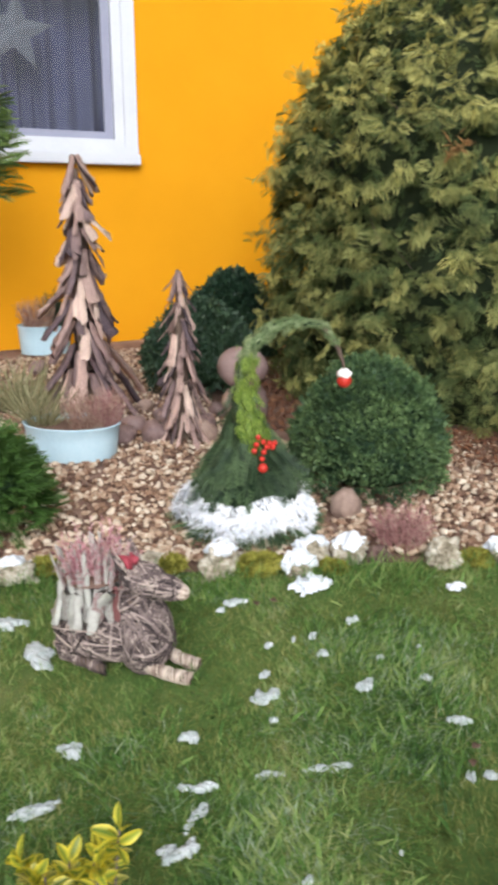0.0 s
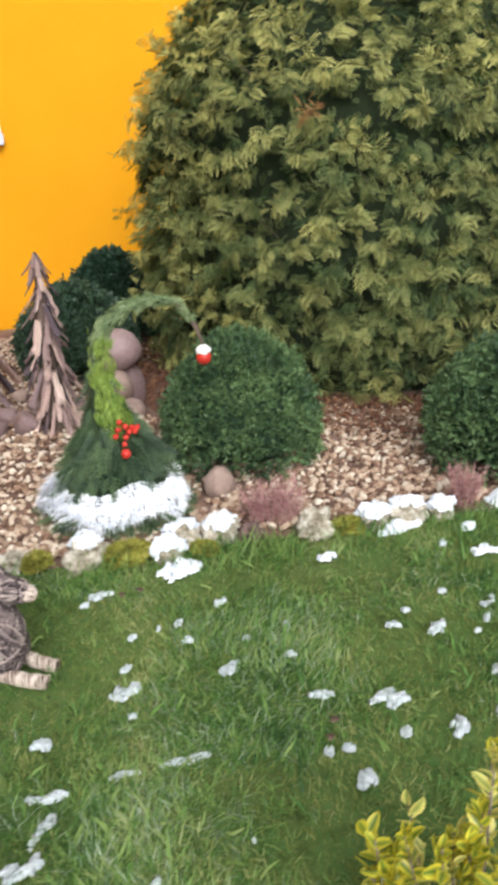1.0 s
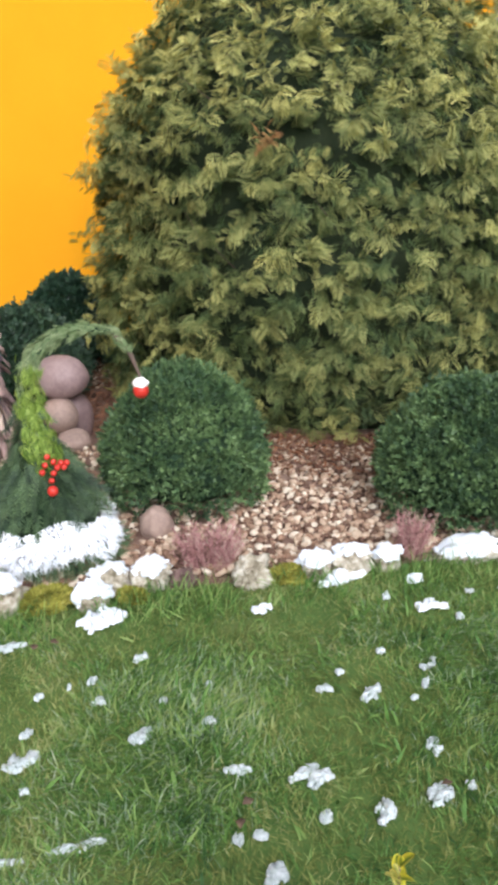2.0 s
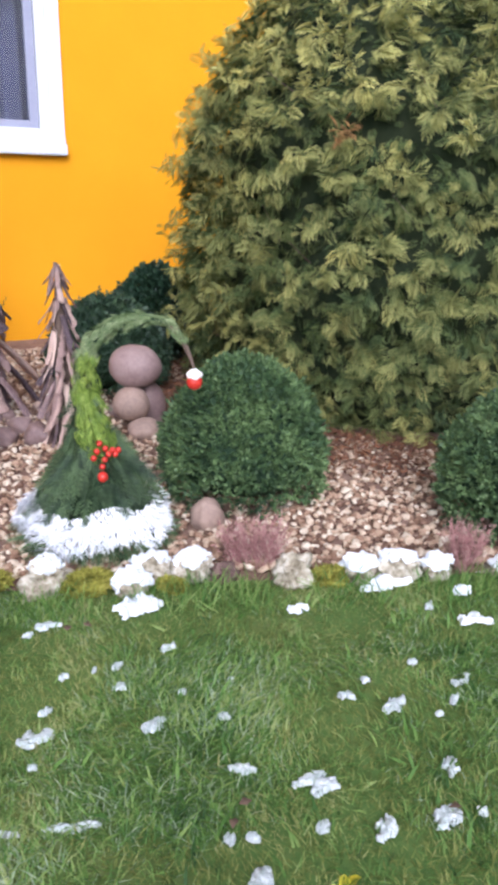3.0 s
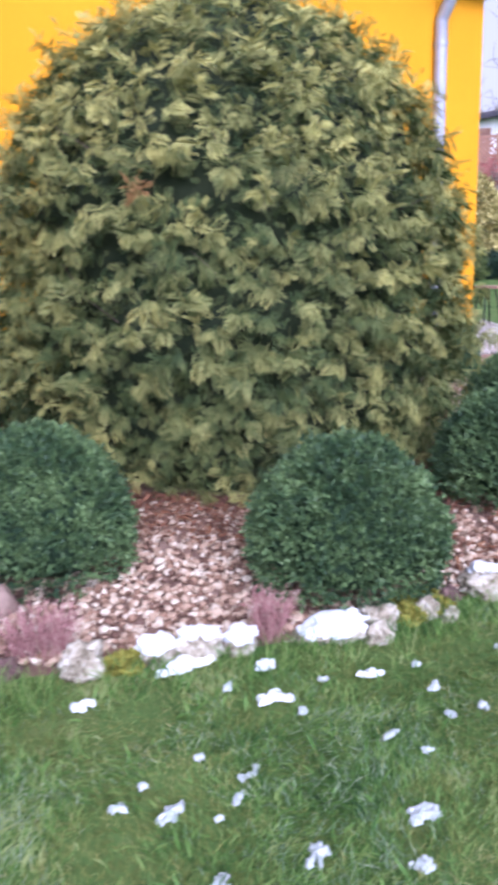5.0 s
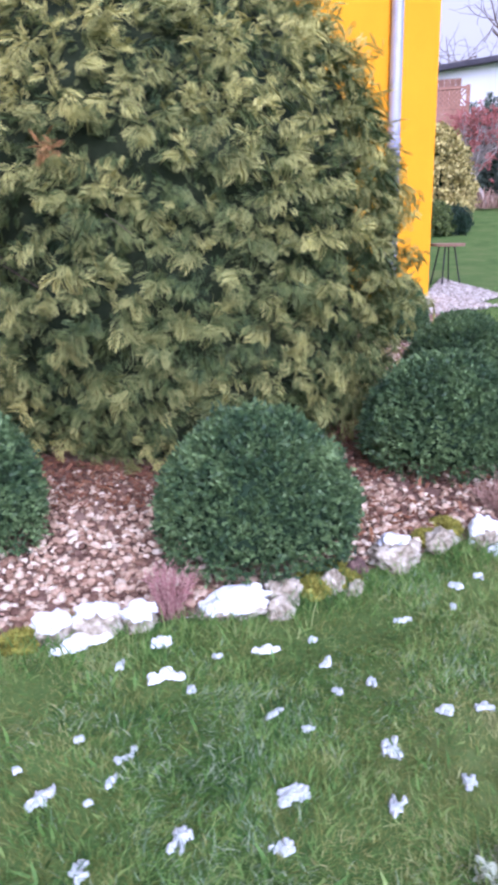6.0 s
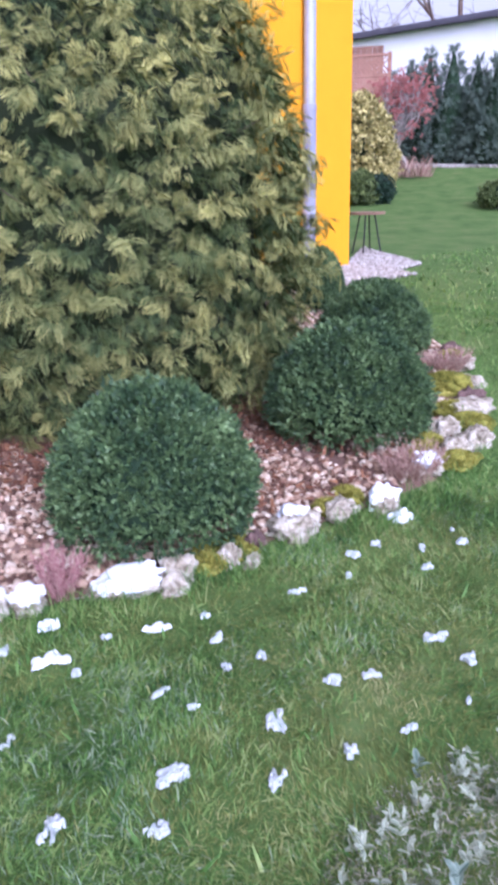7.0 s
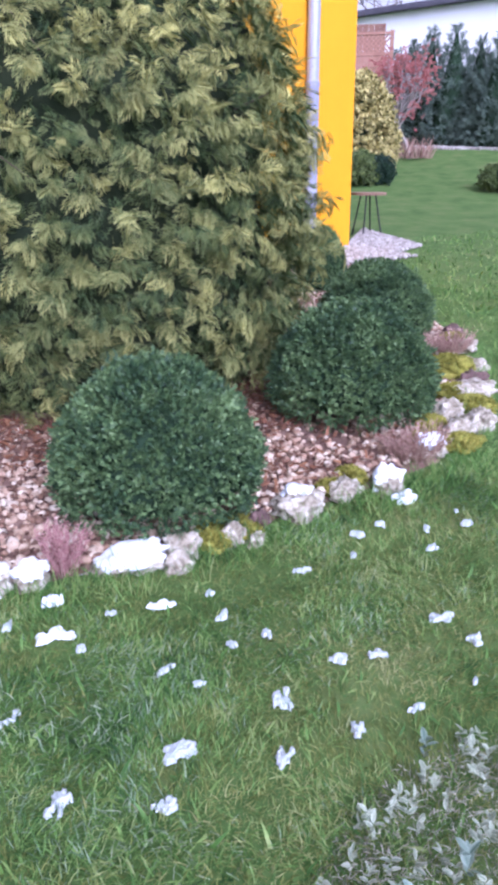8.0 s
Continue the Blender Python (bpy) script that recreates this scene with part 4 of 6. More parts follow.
def tub(name, x, y, rx, ry, h, turn, label):
    """An oval sheet-metal tub with a rolled rim and soil in it."""
    t = thing(name, label, "planter", on_ground(x, y, -0.014), "mint metal planters", turn=turn)
    n = 40
    ang = np.arange(n) * 2 * np.pi / n
    rows = [(0.90, 0.0), (0.92, 0.012), (0.955, h * 0.45), (0.957, h * 0.47), (0.959, h * 0.50), (0.961, h * 0.52), (0.99, h - 0.012), (1.02, h - 0.006), (1.02, h), (0.98, h), (0.965, h - 0.01), (0.93, h * 0.6)]
    v = np.array([(math.cos(b) * rx * k, math.sin(b) * ry * k, z) for k, z in rows for b in ang])
    i, j = np.meshgrid(np.arange(len(rows) - 1), np.arange(n), indexing="ij")
    q, w = i * n + j, i * n + (j + 1) % n
    mesh_part("tub", array_mesh("tub", v, np.stack([q, w, w + n, q + n], -1).reshape(-1, 4), M["mint"], smooth=True), t)
    bm = bmesh.new()
    bm.faces.new([bm.verts.new((math.cos(b) * rx * 0.955, math.sin(b) * ry * 0.955, h - 0.03)) for b in ang])
    part("soil", bm, M["soil"], t)
    return t


tub("oval_planter", 0.545, 3.63, 0.235, 0.17, 0.165, -36, "oval mint-green metal planter with heather and sedge")
tub("round_planter", 0.88, 6.10, 0.20, 0.17, 0.215, 0, "mint-green metal planter against the orange wall")
zt = float(gz(0.56, 3.63)) + 0.14
heather(0.63, 3.57, 2, (0.95, 0.75, 1.6), "brown-pink heather growing in the oval planter", zt)
heather(0.70, 3.54, 0, (0.75, 0.6, 1.5), "brown-pink heather growing in the oval planter", zt, 60)
t = thing("sedge_plant", "pale yellow-green sedge growing in the oval planter", "ornamental grass", (0.43, 3.75, zt))
mesh_part("foliage", tuft_mesh("foliage", 170, 0.10, 0.24, M["sedge"], 55, 0.9, template=(BLADE[0] * np.array([1, 0.5, 1]), BLADE[1], BLADE[2])), t)
zt = float(gz(0.88, 6.1)) + 0.19
heather(0.84, 6.08, 2, (1.1, 0.9, 2.0), "rust-brown heather growing in the round planter", zt)
t = thing("sedge_plant", "dark green sprig growing in the round planter", "ornamental grass", (1.00, 6.08, zt))
mesh_part("foliage", tuft_mesh("foliage", 60, 0.05, 0.30, M["yew"], 56, 0.45), t)
t = thing("sedge_plant", "dry pale ornamental grass at the foot of the driftwood tree", "ornamental grass", on_ground(0.45, 4.55, 0.0))
mesh_part("foliage", tuft_mesh("foliage", 220, 0.16, 0.30, M["sedge"], 57, 1.2, template=BLADE), t)


# ---- boulders ----
def boulder(x, y, size, seed, label, mat="stone", z=None, name="boulder", rough=0.12, group=""):
    ob = mesh_part(name, lump_mesh(name, size, seed, M[mat], rough=rough, freq=1.1, flat=0.12), None, "", pose(x, y, float(gz(x, y)) + 0.0 if z is None else z, 0, 0, seed * 47))
    return tagged(ob, label, "stone", group)


g0 = float(gz(1.48, 3.7))
boulder(1.475, 3.585, (0.082, 0.075, 0.062), 61, "small tan boulder at the foot of a stone stack", "tan_stone", g0 - 0.012, rough=0.06, group="stacked boulders")
boulder(1.55, 3.76, (0.098, 0.09, 0.14), 62, "dark upright boulder in a stone stack", "stone", g0 - 0.012, rough=0.06, group="stacked boulders")
boulder(1.435, 3.66, (0.102, 0.092, 0.086), 63, "round light brown boulder in the middle of a stone stack", "tan_stone", g0 + 0.085, rough=0.05, group="stacked boulders")
boulder(1.475, 3.71, (0.138, 0.12, 0.112), 64, "smooth brown boulder on top of a stone stack", "stone", g0 + 0.240, rough=0.06, group="stacked boulders")
boulder(1.365, 2.46, (0.062, 0.055, 0.068), 65, "tan pointed stone beside the pink heather", "tan_stone", rough=0.22)
for k, (x, y, s, m) in enumerate(((0.82, 3.72, 0.075, "stone"), (0.98, 3.68, 0.085, "stone"), (0.93, 3.90, 0.07, "stone"), (1.20, 3.60, 0.08, "tan_stone"), (1.28, 3.75, 0.07, "stone"), (1.13, 3.95, 0.08, "stone"), (0.88, 4.15, 0.06, "stone"), (1.1, 4.25, 0.055, "tan_stone"), (0.7, 5.4, 0.08, "stone"), (1.45, 4.0, 0.06, "stone"))):
    boulder(x, y, (s, s * 0.8, s * 0.72), 70 + k, "reddish-brown stone lying by the driftwood trees" if m == "stone" else "tan stone lying by the driftwood tree", m, rough=0.25, group="stones by the driftwood trees")


# ---- stone edging ----
STONES = [  # x, y, half width, height, kind
    (0.08, 2.50, 0.10, 0.07, "lime"), (0.30, 2.44, 0.08, 0.06, "lava"), (0.52, 2.38, 0.07, 0.07, "lime"), (0.74, 2.24, 0.085, 0.115, "lime"), (0.98, 2.13, 0.06, 0.09, "lime"),
    (1.06, 2.19, 0.075, 0.10, "lime"), (1.19, 2.14, 0.075, 0.10, "lime"), (1.28, 2.10, 0.05, 0.07, "lava"), (1.47, 1.98, 0.072, 0.11, "lime"), (1.68, 1.92, 0.07, 0.09, "lime"),
    (1.80, 1.88, 0.085, 0.10, "lime"), (1.92, 1.84, 0.06, 0.08, "lime"), (2.19, 1.755, 0.128, 0.085, "lime"), (2.36, 1.70, 0.065, 0.095, "lime"), (2.54, 1.67, 0.055, 0.08, "lime"),
    (2.68, 1.70, 0.05, 0.07, "lava"), (2.86, 1.69, 0.115, 0.095, "lime"), (3.08, 1.68, 0.085, 0.08, "lime"), (3.24, 1.61, 0.075, 0.10, "lime")]
FAR_STONES = [
    (3.66, 1.73, 0.075, 0.10, "lime"), (3.92, 1.79, 0.085, 0.09, "lime"), (4.09, 1.79, 0.10, 0.10, "lime"), (4.07, 1.95, 0.095, 0.11, "lime"), (4.30, 2.02, 0.07, 0.08, "lime"),
    (4.47, 2.11, 0.16, 0.085, "lime"), (4.60, 2.19, 0.10, 0.09, "lava"), (4.82, 2.34, 0.11, 0.09, "lime"), (5.22, 2.66, 0.10, 0.08, "lime"), (5.40, 2.90, 0.11, 0.10, "lava"),
    (2.60, 1.62, 0.04, 0.05, "lime"), (-0.22, 2.60, 0.10, 0.08, "lime"), (-0.50, 2.68, 0.10, 0.08, "lime"), (2.31, 1.645, 0.055, 0.07, "lime"), (2.92, 1.72, 0.05, 0.06, "lava"), (3.36, 1.70, 0.06, 0.06, "lava")]


def edging_lump(k, detail):
    """The shape of one edging stone; the long slab rises to one end."""
    _, _, s, h, _ = (STONES + FAR_STONES)[k]
    v, f, _ = lump((s * 0.88, s * 0.62, h * 0.58), 90 + k, rough=0.44, freq=1.9, flat=0.25, detail=detail)
    if k == 12:
        v = v * np.array([1.0, 0.75, 1.0])
        v[:, 2] *= np.clip(0.85 + 0.55 * v[:, 0] / s, 0.3, 1.3)
    return v, f


for k, (x, y, s, h, m) in enumerate(STONES + FAR_STONES):
    ob = mesh_part("edging_stone", array_mesh("edging_stone", *edging_lump(k, 13), M[m], smooth=True), None, "", pose(x, y, float(gz(x, y)) - 0.012, 0, 0, -35 if k == 12 else (k * 37) % 40 - 20))
    tagged(ob, "pale weathered limestone in the bed edging" if m == "lime" else "dark porous stone in the bed edging", "stone", "edging stones")

MOSS = [(0.86, 2.20, 0.075), (0.60, 2.34, 0.05), (1.10, 2.10, 0.04), (1.58, 1.94, 0.055), (1.74, 1.96, 0.045), (2.46, 1.70, 0.065), (2.62, 1.74, 0.05), (2.88, 1.74, 0.05), (3.07, 1.72, 0.06), (3.80, 1.69, 0.085),
        (3.90, 1.92, 0.08), (4.26, 1.95, 0.10), (4.36, 2.14, 0.09), (4.70, 2.40, 0.14), (4.62, 2.33, 0.09), (3.74, 1.84, 0.06), (3.20, 1.76, 0.06), (2.60, 1.68, 0.05), (2.52, 1.76, 0.05), (5.32, 2.84, 0.08), (0.20, 2.50, 0.05)]
for k, (x, y, s) in enumerate(MOSS):
    r = np.random.default_rng(130 + k)
    v, f, _ = lump((s * 1.15, s * 0.85, s * 0.48), 130 + k, rough=0.5, detail=7, flat=0.4)
    tri = np.concatenate([f[:, :3], f[:, [0, 2, 3]]])
    n = 1300
    p = unit(r.normal(0, 1, (n, 3)))
    p[:, 2] = abs(p[:, 2])
    q = p * np.array([s * 1.15, s * 0.85, s * 0.50]) * 0.97 + np.array([0, 0, s * 0.27])
    spikes = scattered((np.array([(0, -0.25, 0), (0, 0.25, 0), (1, 0, 0)]), np.array([(0, 1, 2)]), np.zeros(3)), frames(p + r.normal(0, 0.4, (n, 3)), r.normal(0, 1, (n, 3))), 0.010 + 0.012 * r.random(n), q)
    a, b, _ = joined((v, tri, np.zeros(len(v))), spikes)
    ob = mesh_part("moss_cushion", array_mesh("moss_cushion", a, b, M["moss"], smooth=True), None, "", pose(x, y, float(gz(x, y)) + 0.0, 0, 0, k * 60))
    tagged(ob, "yellow-green moss cushion between the edging stones", "moss", "moss cushions")


# ---- snow ----
def snow_mesh(rx, ry, thick, seed, mat, ragged=1.0):
    """A ragged sheet of half-melted snow: a low relief cut off at a wandering melt line, in one piece."""
    na, nb = (46, 36) if ragged > 0.5 else (30, 24)
    off = Vector((seed * 5.3, seed * 2.1, 0.7))
    a, b = np.meshgrid(np.linspace(-1.25, 1.25, na), np.linspace(-1.25, 1.25, nb), indexing="ij")
    h = np.array([0.55 - 1.0 * (p * p + q * q) + 1.0 * noise.noise(Vector((p * 1.8, q * 1.8, 0)) + off) + (0.4 + 0.5 * ragged) * noise.noise(Vector((p * 4.1, q * 4.1, 0)) + off) + 0.8 * ragged * noise.noise(Vector((p * 9, q * 9, 0)) + off) for p, q in zip(a.ravel().tolist(), b.ravel().tolist())]).reshape(a.shape)
    inside = h > 0.1
    # keep what hangs together with the thickest spot
    keep = np.zeros_like(inside)
    keep[np.unravel_index(np.argmax(h), h.shape)] = True
    for _ in range(80):
        grown = keep.copy()
        grown[1:] |= keep[:-1]
        grown[:-1] |= keep[1:]
        grown[:, 1:] |= keep[:, :-1]
        grown[:, :-1] |= keep[:, 1:]
        grown &= inside
        if (grown == keep).all():
            break
        keep = grown
    rim = keep.copy()
    rim[1:] |= keep[:-1]
    rim[:-1] |= keep[1:]
    rim[:, 1:] |= rim[:, :-1].copy()
    rim[:, :-1] |= rim[:, 1:].copy()
    z = np.where(keep, thick * (0.25 + 0.75 * np.clip(h, 0, 1.3) ** 0.8), -0.008)
    jit = np.random.default_rng(seed).normal(0, 0.022, (2, na, nb))
    v = np.stack([rx * (a + jit[0]), ry * (b + jit[1]), z], -1).reshape(-1, 3)
    i, j = np.meshgrid(np.arange(na - 1), np.arange(nb - 1), indexing="ij")
    ok = rim[:-1, :-1] & rim[1:, :-1] & rim[1:, 1:] & rim[:-1, 1:]
    q = (i * nb + j)[ok]
    f = np.stack([q, q + nb, q + nb + 1, q + 1], -1)
    used, back = np.unique(f, return_inverse=True)
    return array_mesh("snow_patch", v[used], back.reshape(-1, 4), mat, smooth=True)


def snow_on_lawn(spots, seed, grow=1.0):
    for k, (x, y, s) in enumerate(spots):
        sd, s = seed + k, grow * (s if s < 0.03 else 0.006 + s * 0.8)
        ob = mesh_part("snow_patch", snow_mesh(s * 1.3, s * 0.85, 0.004 + 0.06 * s, sd, M["thin_snow"], 0.65), None, "", pose(x, y, float(gz(x, y)) + 0.011, 0, 0, (sd * 53) % 100 - 40))
        tagged(ob, "small melting snow patch lying on the grass", "snow", "snow patches")


SPOTS = [(0.08, 1.57, 0.030), (0.21, 1.192, 0.036), (0.35, 1.50, 0.024), (0.42, 1.02, 0.021), (0.56, 1.47, 0.010), (0.59, 1.57, 0.042), (0.61, 1.01, 0.010), (0.62, 1.65, 0.014), (0.64, 2.01, 0.016), (0.69, 1.77, 0.016), (0.70, 2.03, 0.030),
         (0.77, 1.77, 0.010), (0.81, 1.67, 0.020), (0.83, 1.76, 0.016), (0.85, 1.50, 0.030), (0.88, 1.12, 0.017), (0.89, 1.01, 0.031), (0.92, 1.10, 0.017), (0.95, 1.59, 0.011), (0.98, 1.30, 0.036), (0.99, 1.79, 0.023), (1.01, 1.46, 0.015), (1.06, 1.07, 0.017)]
SPOTS2 = [(1.08, 1.59, 0.012), (1.10, 1.18, 0.050), (1.17, 1.01, 0.031), (1.30, 0.99, 0.029), (1.32, 1.41, 0.020), (1.34, 0.84, 0.019), (1.38, 0.97, 0.014), (1.39, 1.10, 0.028), (1.39, 1.45, 0.015), (1.41, 1.33, 0.032), (1.49, 1.26, 0.012), (1.56, 1.29, 0.018),
          (1.56, 1.46, 0.018), (1.60, 1.06, 0.031), (1.61, 1.34, 0.019), (1.64, 1.35, 0.019), (1.76, 0.92, 0.023), (1.78, 1.68, 0.026), (1.86, 1.02, 0.037), (1.88, 1.47, 0.016), (2.00, 1.26, 0.021), (2.02, 1.56, 0.014)]
SPOTS3 = [(2.03, 0.86, 0.025), (2.03, 1.17, 0.012), (2.15, 1.00, 0.030), (2.19, 1.24, 0.015), (2.21, 0.82, 0.020), (2.25, 1.36, 0.026), (2.29, 1.22, 0.017), (2.30, 1.47, 0.016), (2.38, 1.01, 0.044), (2.38, 0.79, 0.026), (2.45, 0.97, 0.022), (2.56, 0.75, 0.011),
          (2.59, 1.40, 0.024), (2.70, 0.85, 0.026), (2.71, 0.97, 0.027), (2.77, 1.36, 0.018), (2.89, 1.44, 0.030), (3.00, 1.44, 0.021), (3.01, 1.23, 0.018), (3.10, 1.32, 0.017), (3.24, 1.26, 0.021), (3.29, 1.35, 0.015)]
snow_on_lawn(SPOTS, 200)
snow_on_lawn(SPOTS2, 230)
snow_on_lawn(SPOTS3, 260, 1.08)
for k, (x, y, rx, ry, turn) in enumerate(((1.855, 1.558, 0.065, 0.03, 5), (2.166, 1.487, 0.055, 0.024, -8), (1.40, 1.85, 0.05, 0.035, 15), (0.47, 1.313, 0.036, 0.010, 6), (0.60, 1.28, 0.044, 0.013, 4), (0.306, 1.347, 0.056, 0.022, -4), (-0.026, 1.416, 0.078, 0.018, 27), (0.057, 2.034, 0.115, 0.05, -43), (0.03, 2.20, 0.05, 0.035, -20), (0.276, 1.258, 0.038, 0.016, 61), (0.52, 2.22, 0.03, 0.028, 0))):
    ob = mesh_part("snow_patch", snow_mesh(rx * (1.2 if k > 2 else 0.95), ry * (1.0 if k > 2 else 1.35), 0.006, 270 + k, M["thin_snow"] if k > 2 else M["snow"]), None, "", pose(x, y, float(gz(x, y)) + (0.004 if k in (3, 4) else 0.010), 0, 0, turn - 20))
    tagged(ob, "ragged strip of melting snow lying on the grass", "snow", "snow patches")
# thicker snow that clings to the tops of the edging stones
def stone_snow(k, cover):
    x, y, w, h, _ = (STONES + FAR_STONES)[k]
    v, f = edging_lump(k, 22)
    mid = v.mean(0) * np.array([0, 0, 1.0])
    d = unit(v - mid)
    off = Vector((k * 2.3, 1.0, 4.0))
    patch = np.array([noise.noise(Vector(p) * 16 + off) + 0.6 * noise.noise(Vector(p) * 45 + off) for p in v.tolist()])
    mask = d[:, 2] + 0.55 * patch + 0.25 * d[:, 1] > 1.0 - cover
    depth = np.where(mask, 0.003 + 0.008 * np.clip(d[:, 2] + 0.3 * patch, 0, 1), -0.003)
    v = v + d * depth[:, None] * np.array([1.3, 1.3, 1.0])
    f = f[mask[f].any(1)]
    used, back = np.unique(f, return_inverse=True)
    ob = mesh_part("snow_patch", array_mesh("snow_patch", v[used], back.reshape(-1, 4), M["snow"], smooth=True), None, "", pose(x, y, float(gz(x, y)) - 0.012, 0, 0, -35 if k == 12 else (k * 37) % 40 - 20))
    tagged(ob, "bright white snow clinging to an edging stone", "snow", "snow on the edging stones")


for k, cover in ((0, 0.40), (3, 0.14), (4, 0.9), (5, 0.45), (6, 0.42), (9, 0.62), (10, 0.5), (11, 0.6), (12, 0.95), (16, 0.12), (18, 0.8), (19, 0.75), (30, 0.5)):
    stone_snow(k, cover)
for k, (x, y, rx, ry) in enumerate(((0.97, 2.03, 0.055, 0.045), (1.73, 1.85, 0.08, 0.03), (1.92, 1.72, 0.03, 0.03), (3.22, 1.52, 0.04, 0.03))):
    ob = mesh_part("snow_patch", snow_mesh(rx * 1.35, ry * 1.4, 0.022, 300 + k, M["snow"]), None, "", pose(x, y, float(gz(x, y)) + 0.012, 0, 0, 0))
    tagged(ob, "white snow slumped on the grass before an edging stone", "snow", "snow on the edging stones")


# ---- fir gnome ----
def fir_gnome():
    t = thing("fir_gnome", "cone-shaped gnome of fir sprays with curved tip and fleece hem", "garden decoration", on_ground(0.98, 2.56, -0.01))
    r = np.random.default_rng(81)
    # the axis: an upright cone whose tip bends over to the side
    axis = np.array([(0, 0, 0.04), (0, 0, 0.2), (0, 0, 0.29), (-0.01, -0.01, 0.38), (-0.02, -0.015, 0.47), (-0.03, -0.02, 0.54), (-0.04, -0.04, 0.62), (-0.01, -0.06, 0.70), (0.06, -0.08, 0.76), (0.15, -0.11, 0.785), (0.235, -0.14, 0.77), (0.285, -0.16, 0.70), (0.31, -0.17, 0.625)])
    rad = np.array([0.165, 0.150, 0.108, 0.056, 0.031, 0.023, 0.020, 0.022, 0.019, 0.016, 0.012, 0.008, 0.003])
    s = np.linspace(0, 1, len(axis))

    def at(u):
        p = np.stack([np.interp(u, s, axis[:, c]) for c in range(3)], -1)
        e = 0.01
        d = unit(np.stack([np.interp(np.clip(u + e, 0, 1), s, axis[:, c]) - np.interp(np.clip(u - e, 0, 1), s, axis[:, c]) for c in range(3)], -1))
        return p, d, np.interp(u, s, rad)
    v, f, _ = tube(at(np.linspace(0, 1, 30))[0], at(np.linspace(0, 1, 30))[2] * 0.82, 14)
    mesh_part("body", array_mesh("body", v, f, M["shade_core"], smooth=True), t)

    def cover(name, lo, hi, n, size, mat, template, out=0.35, label="", front=False):
        u = lo + (hi - lo) * r.random(n)
        p, d, k = at(u)
        a = r.random(n) * 2 * np.pi
        if front:
            a = -np.pi / 2 + 0.15 + r.normal(0, 0.55, n)
        ref = unit(np.cross(d, np.array([0.0, 1.0, 0.15])))
        side = ref * np.cos(a)[:, None] + np.cross(d, ref) * np.sin(a)[:, None]
        if front:
            side = unit(np.stack([np.cos(a), np.sin(a), np.zeros(n)], -1) - d * (np.stack([np.cos(a), np.sin(a), np.zeros(n)], -1) * d).sum(-1, keepdims=True))
        along = -d + side * (out * (0.35 + 1.3 * r.random((n, 1)))) + r.normal(0, 0.24, (n, 3))
        place = p + side * (k * (0.82 + 0.22 * r.random(n)) + (0.028 if front else 0.0))[:, None] + d * 0.03
        v, f, tip = scattered(template, frames(along, side + r.normal(0, 0.25 if mat != "fir" else 0.8, (n, 3))), size * (0.7 + 0.6 * r.random(n)) * (1 - 0.4 * (u - lo) / (hi - lo)), place)
        shade = np.repeat(np.clip(r.normal(0.35, 0.5, n), 0, 1), len(template[0]))
        mesh_part(name, array_mesh(name, v, f, M[mat], tip=tip * shade), t, label)
    bushy = needle_template(12, 0.30, 0.03)
    cover("fir_sprays", 0.0, 0.12, 250, 0.135, "fir", bushy, 0.95, label="dark green fir sprays")
    cover("fir_sprays", 0.07, 0.22, 210, 0.135, "fir", bushy, 0.8, label="dark green fir sprays")
    cover("fir_sprays", 0.18, 0.40, 150, 0.105, "fir", bushy, 0.45, label="dark green fir sprays")
    cover("thuja_sprays", 0.21, 0.42, 95, 0.072, "lime_thuja", SPRAY, 0.4, "bright yellow-green thuja sprays", front=True)
    cover("thuja_sprays", 0.36, 0.55, 85, 0.058, "lime_thuja", SPRAY, 0.45, "bright yellow-green thuja sprays", front=True)
    cover("upper_sprays", 0.30, 0.58, 170, 0.060, "arch_green", SPRAY, 0.35)
    cover("arch_sprays", 0.53, 0.90, 560, 0.042, "arch_green", SPRAY, 0.5, "grey-green sprays wound round the bent tip")
    # fleece hem: a thick ring of white fibres over dark fir ends
    n = 6500
    a = r.random(n) * 2 * np.pi
    h = r.random(n)
    full = np.array([noise.noise(Vector((math.cos(p) * 3.5, math.sin(p) * 3.5, q * 2.0))) + 0.6 * noise.noise(Vector((math.cos(p) * 9, math.sin(p) * 9, q * 3.0))) for p, q in zip(a, h)]) < 0.42 - 0.25 * (h - 0.5)
    a, h = a[full], h[full]
    n = len(a)
    edge = 0.205 + 0.048 * np.sin(h * np.pi * 0.75) + 0.012 * np.sin(a * 5) + 0.008 * np.sin(a * 11 + 1)
    p = np.stack([np.cos(a) * edge, np.sin(a) * edge, 0.040 + 0.118 * (1 - h) + 0.014 * np.sin(3 * a) + 0.008 * np.sin(7 * a)], -1)
    along = np.stack([np.cos(a) * 0.55, np.sin(a) * 0.55, -0.8 * np.ones(n)], -1) + r.normal(0, 0.42, (n, 3))
    fib = (np.array([(0, -0.07, 0), (0, 0.07, 0), (0.6, 0.04, 0.05), (1, 0, 0)]), np.array([(0, 2, 1), (0, 3, 2)]), np.zeros(4))
    v, f, _ = scattered(fib, frames(along, np.stack([np.cos(a), np.sin(a), 0.5 * np.ones(n)], -1) + r.normal(0, 0.3, (n, 3))), 0.034 * (0.5 + 0.8 * r.random(n)), p)
    mesh_part("fleece_hem", array_mesh("fleece_hem", v, f, M["fleece"]), t, "fluffy white fleece hem")
    ang = np.linspace(0, 2 * np.pi, 49)
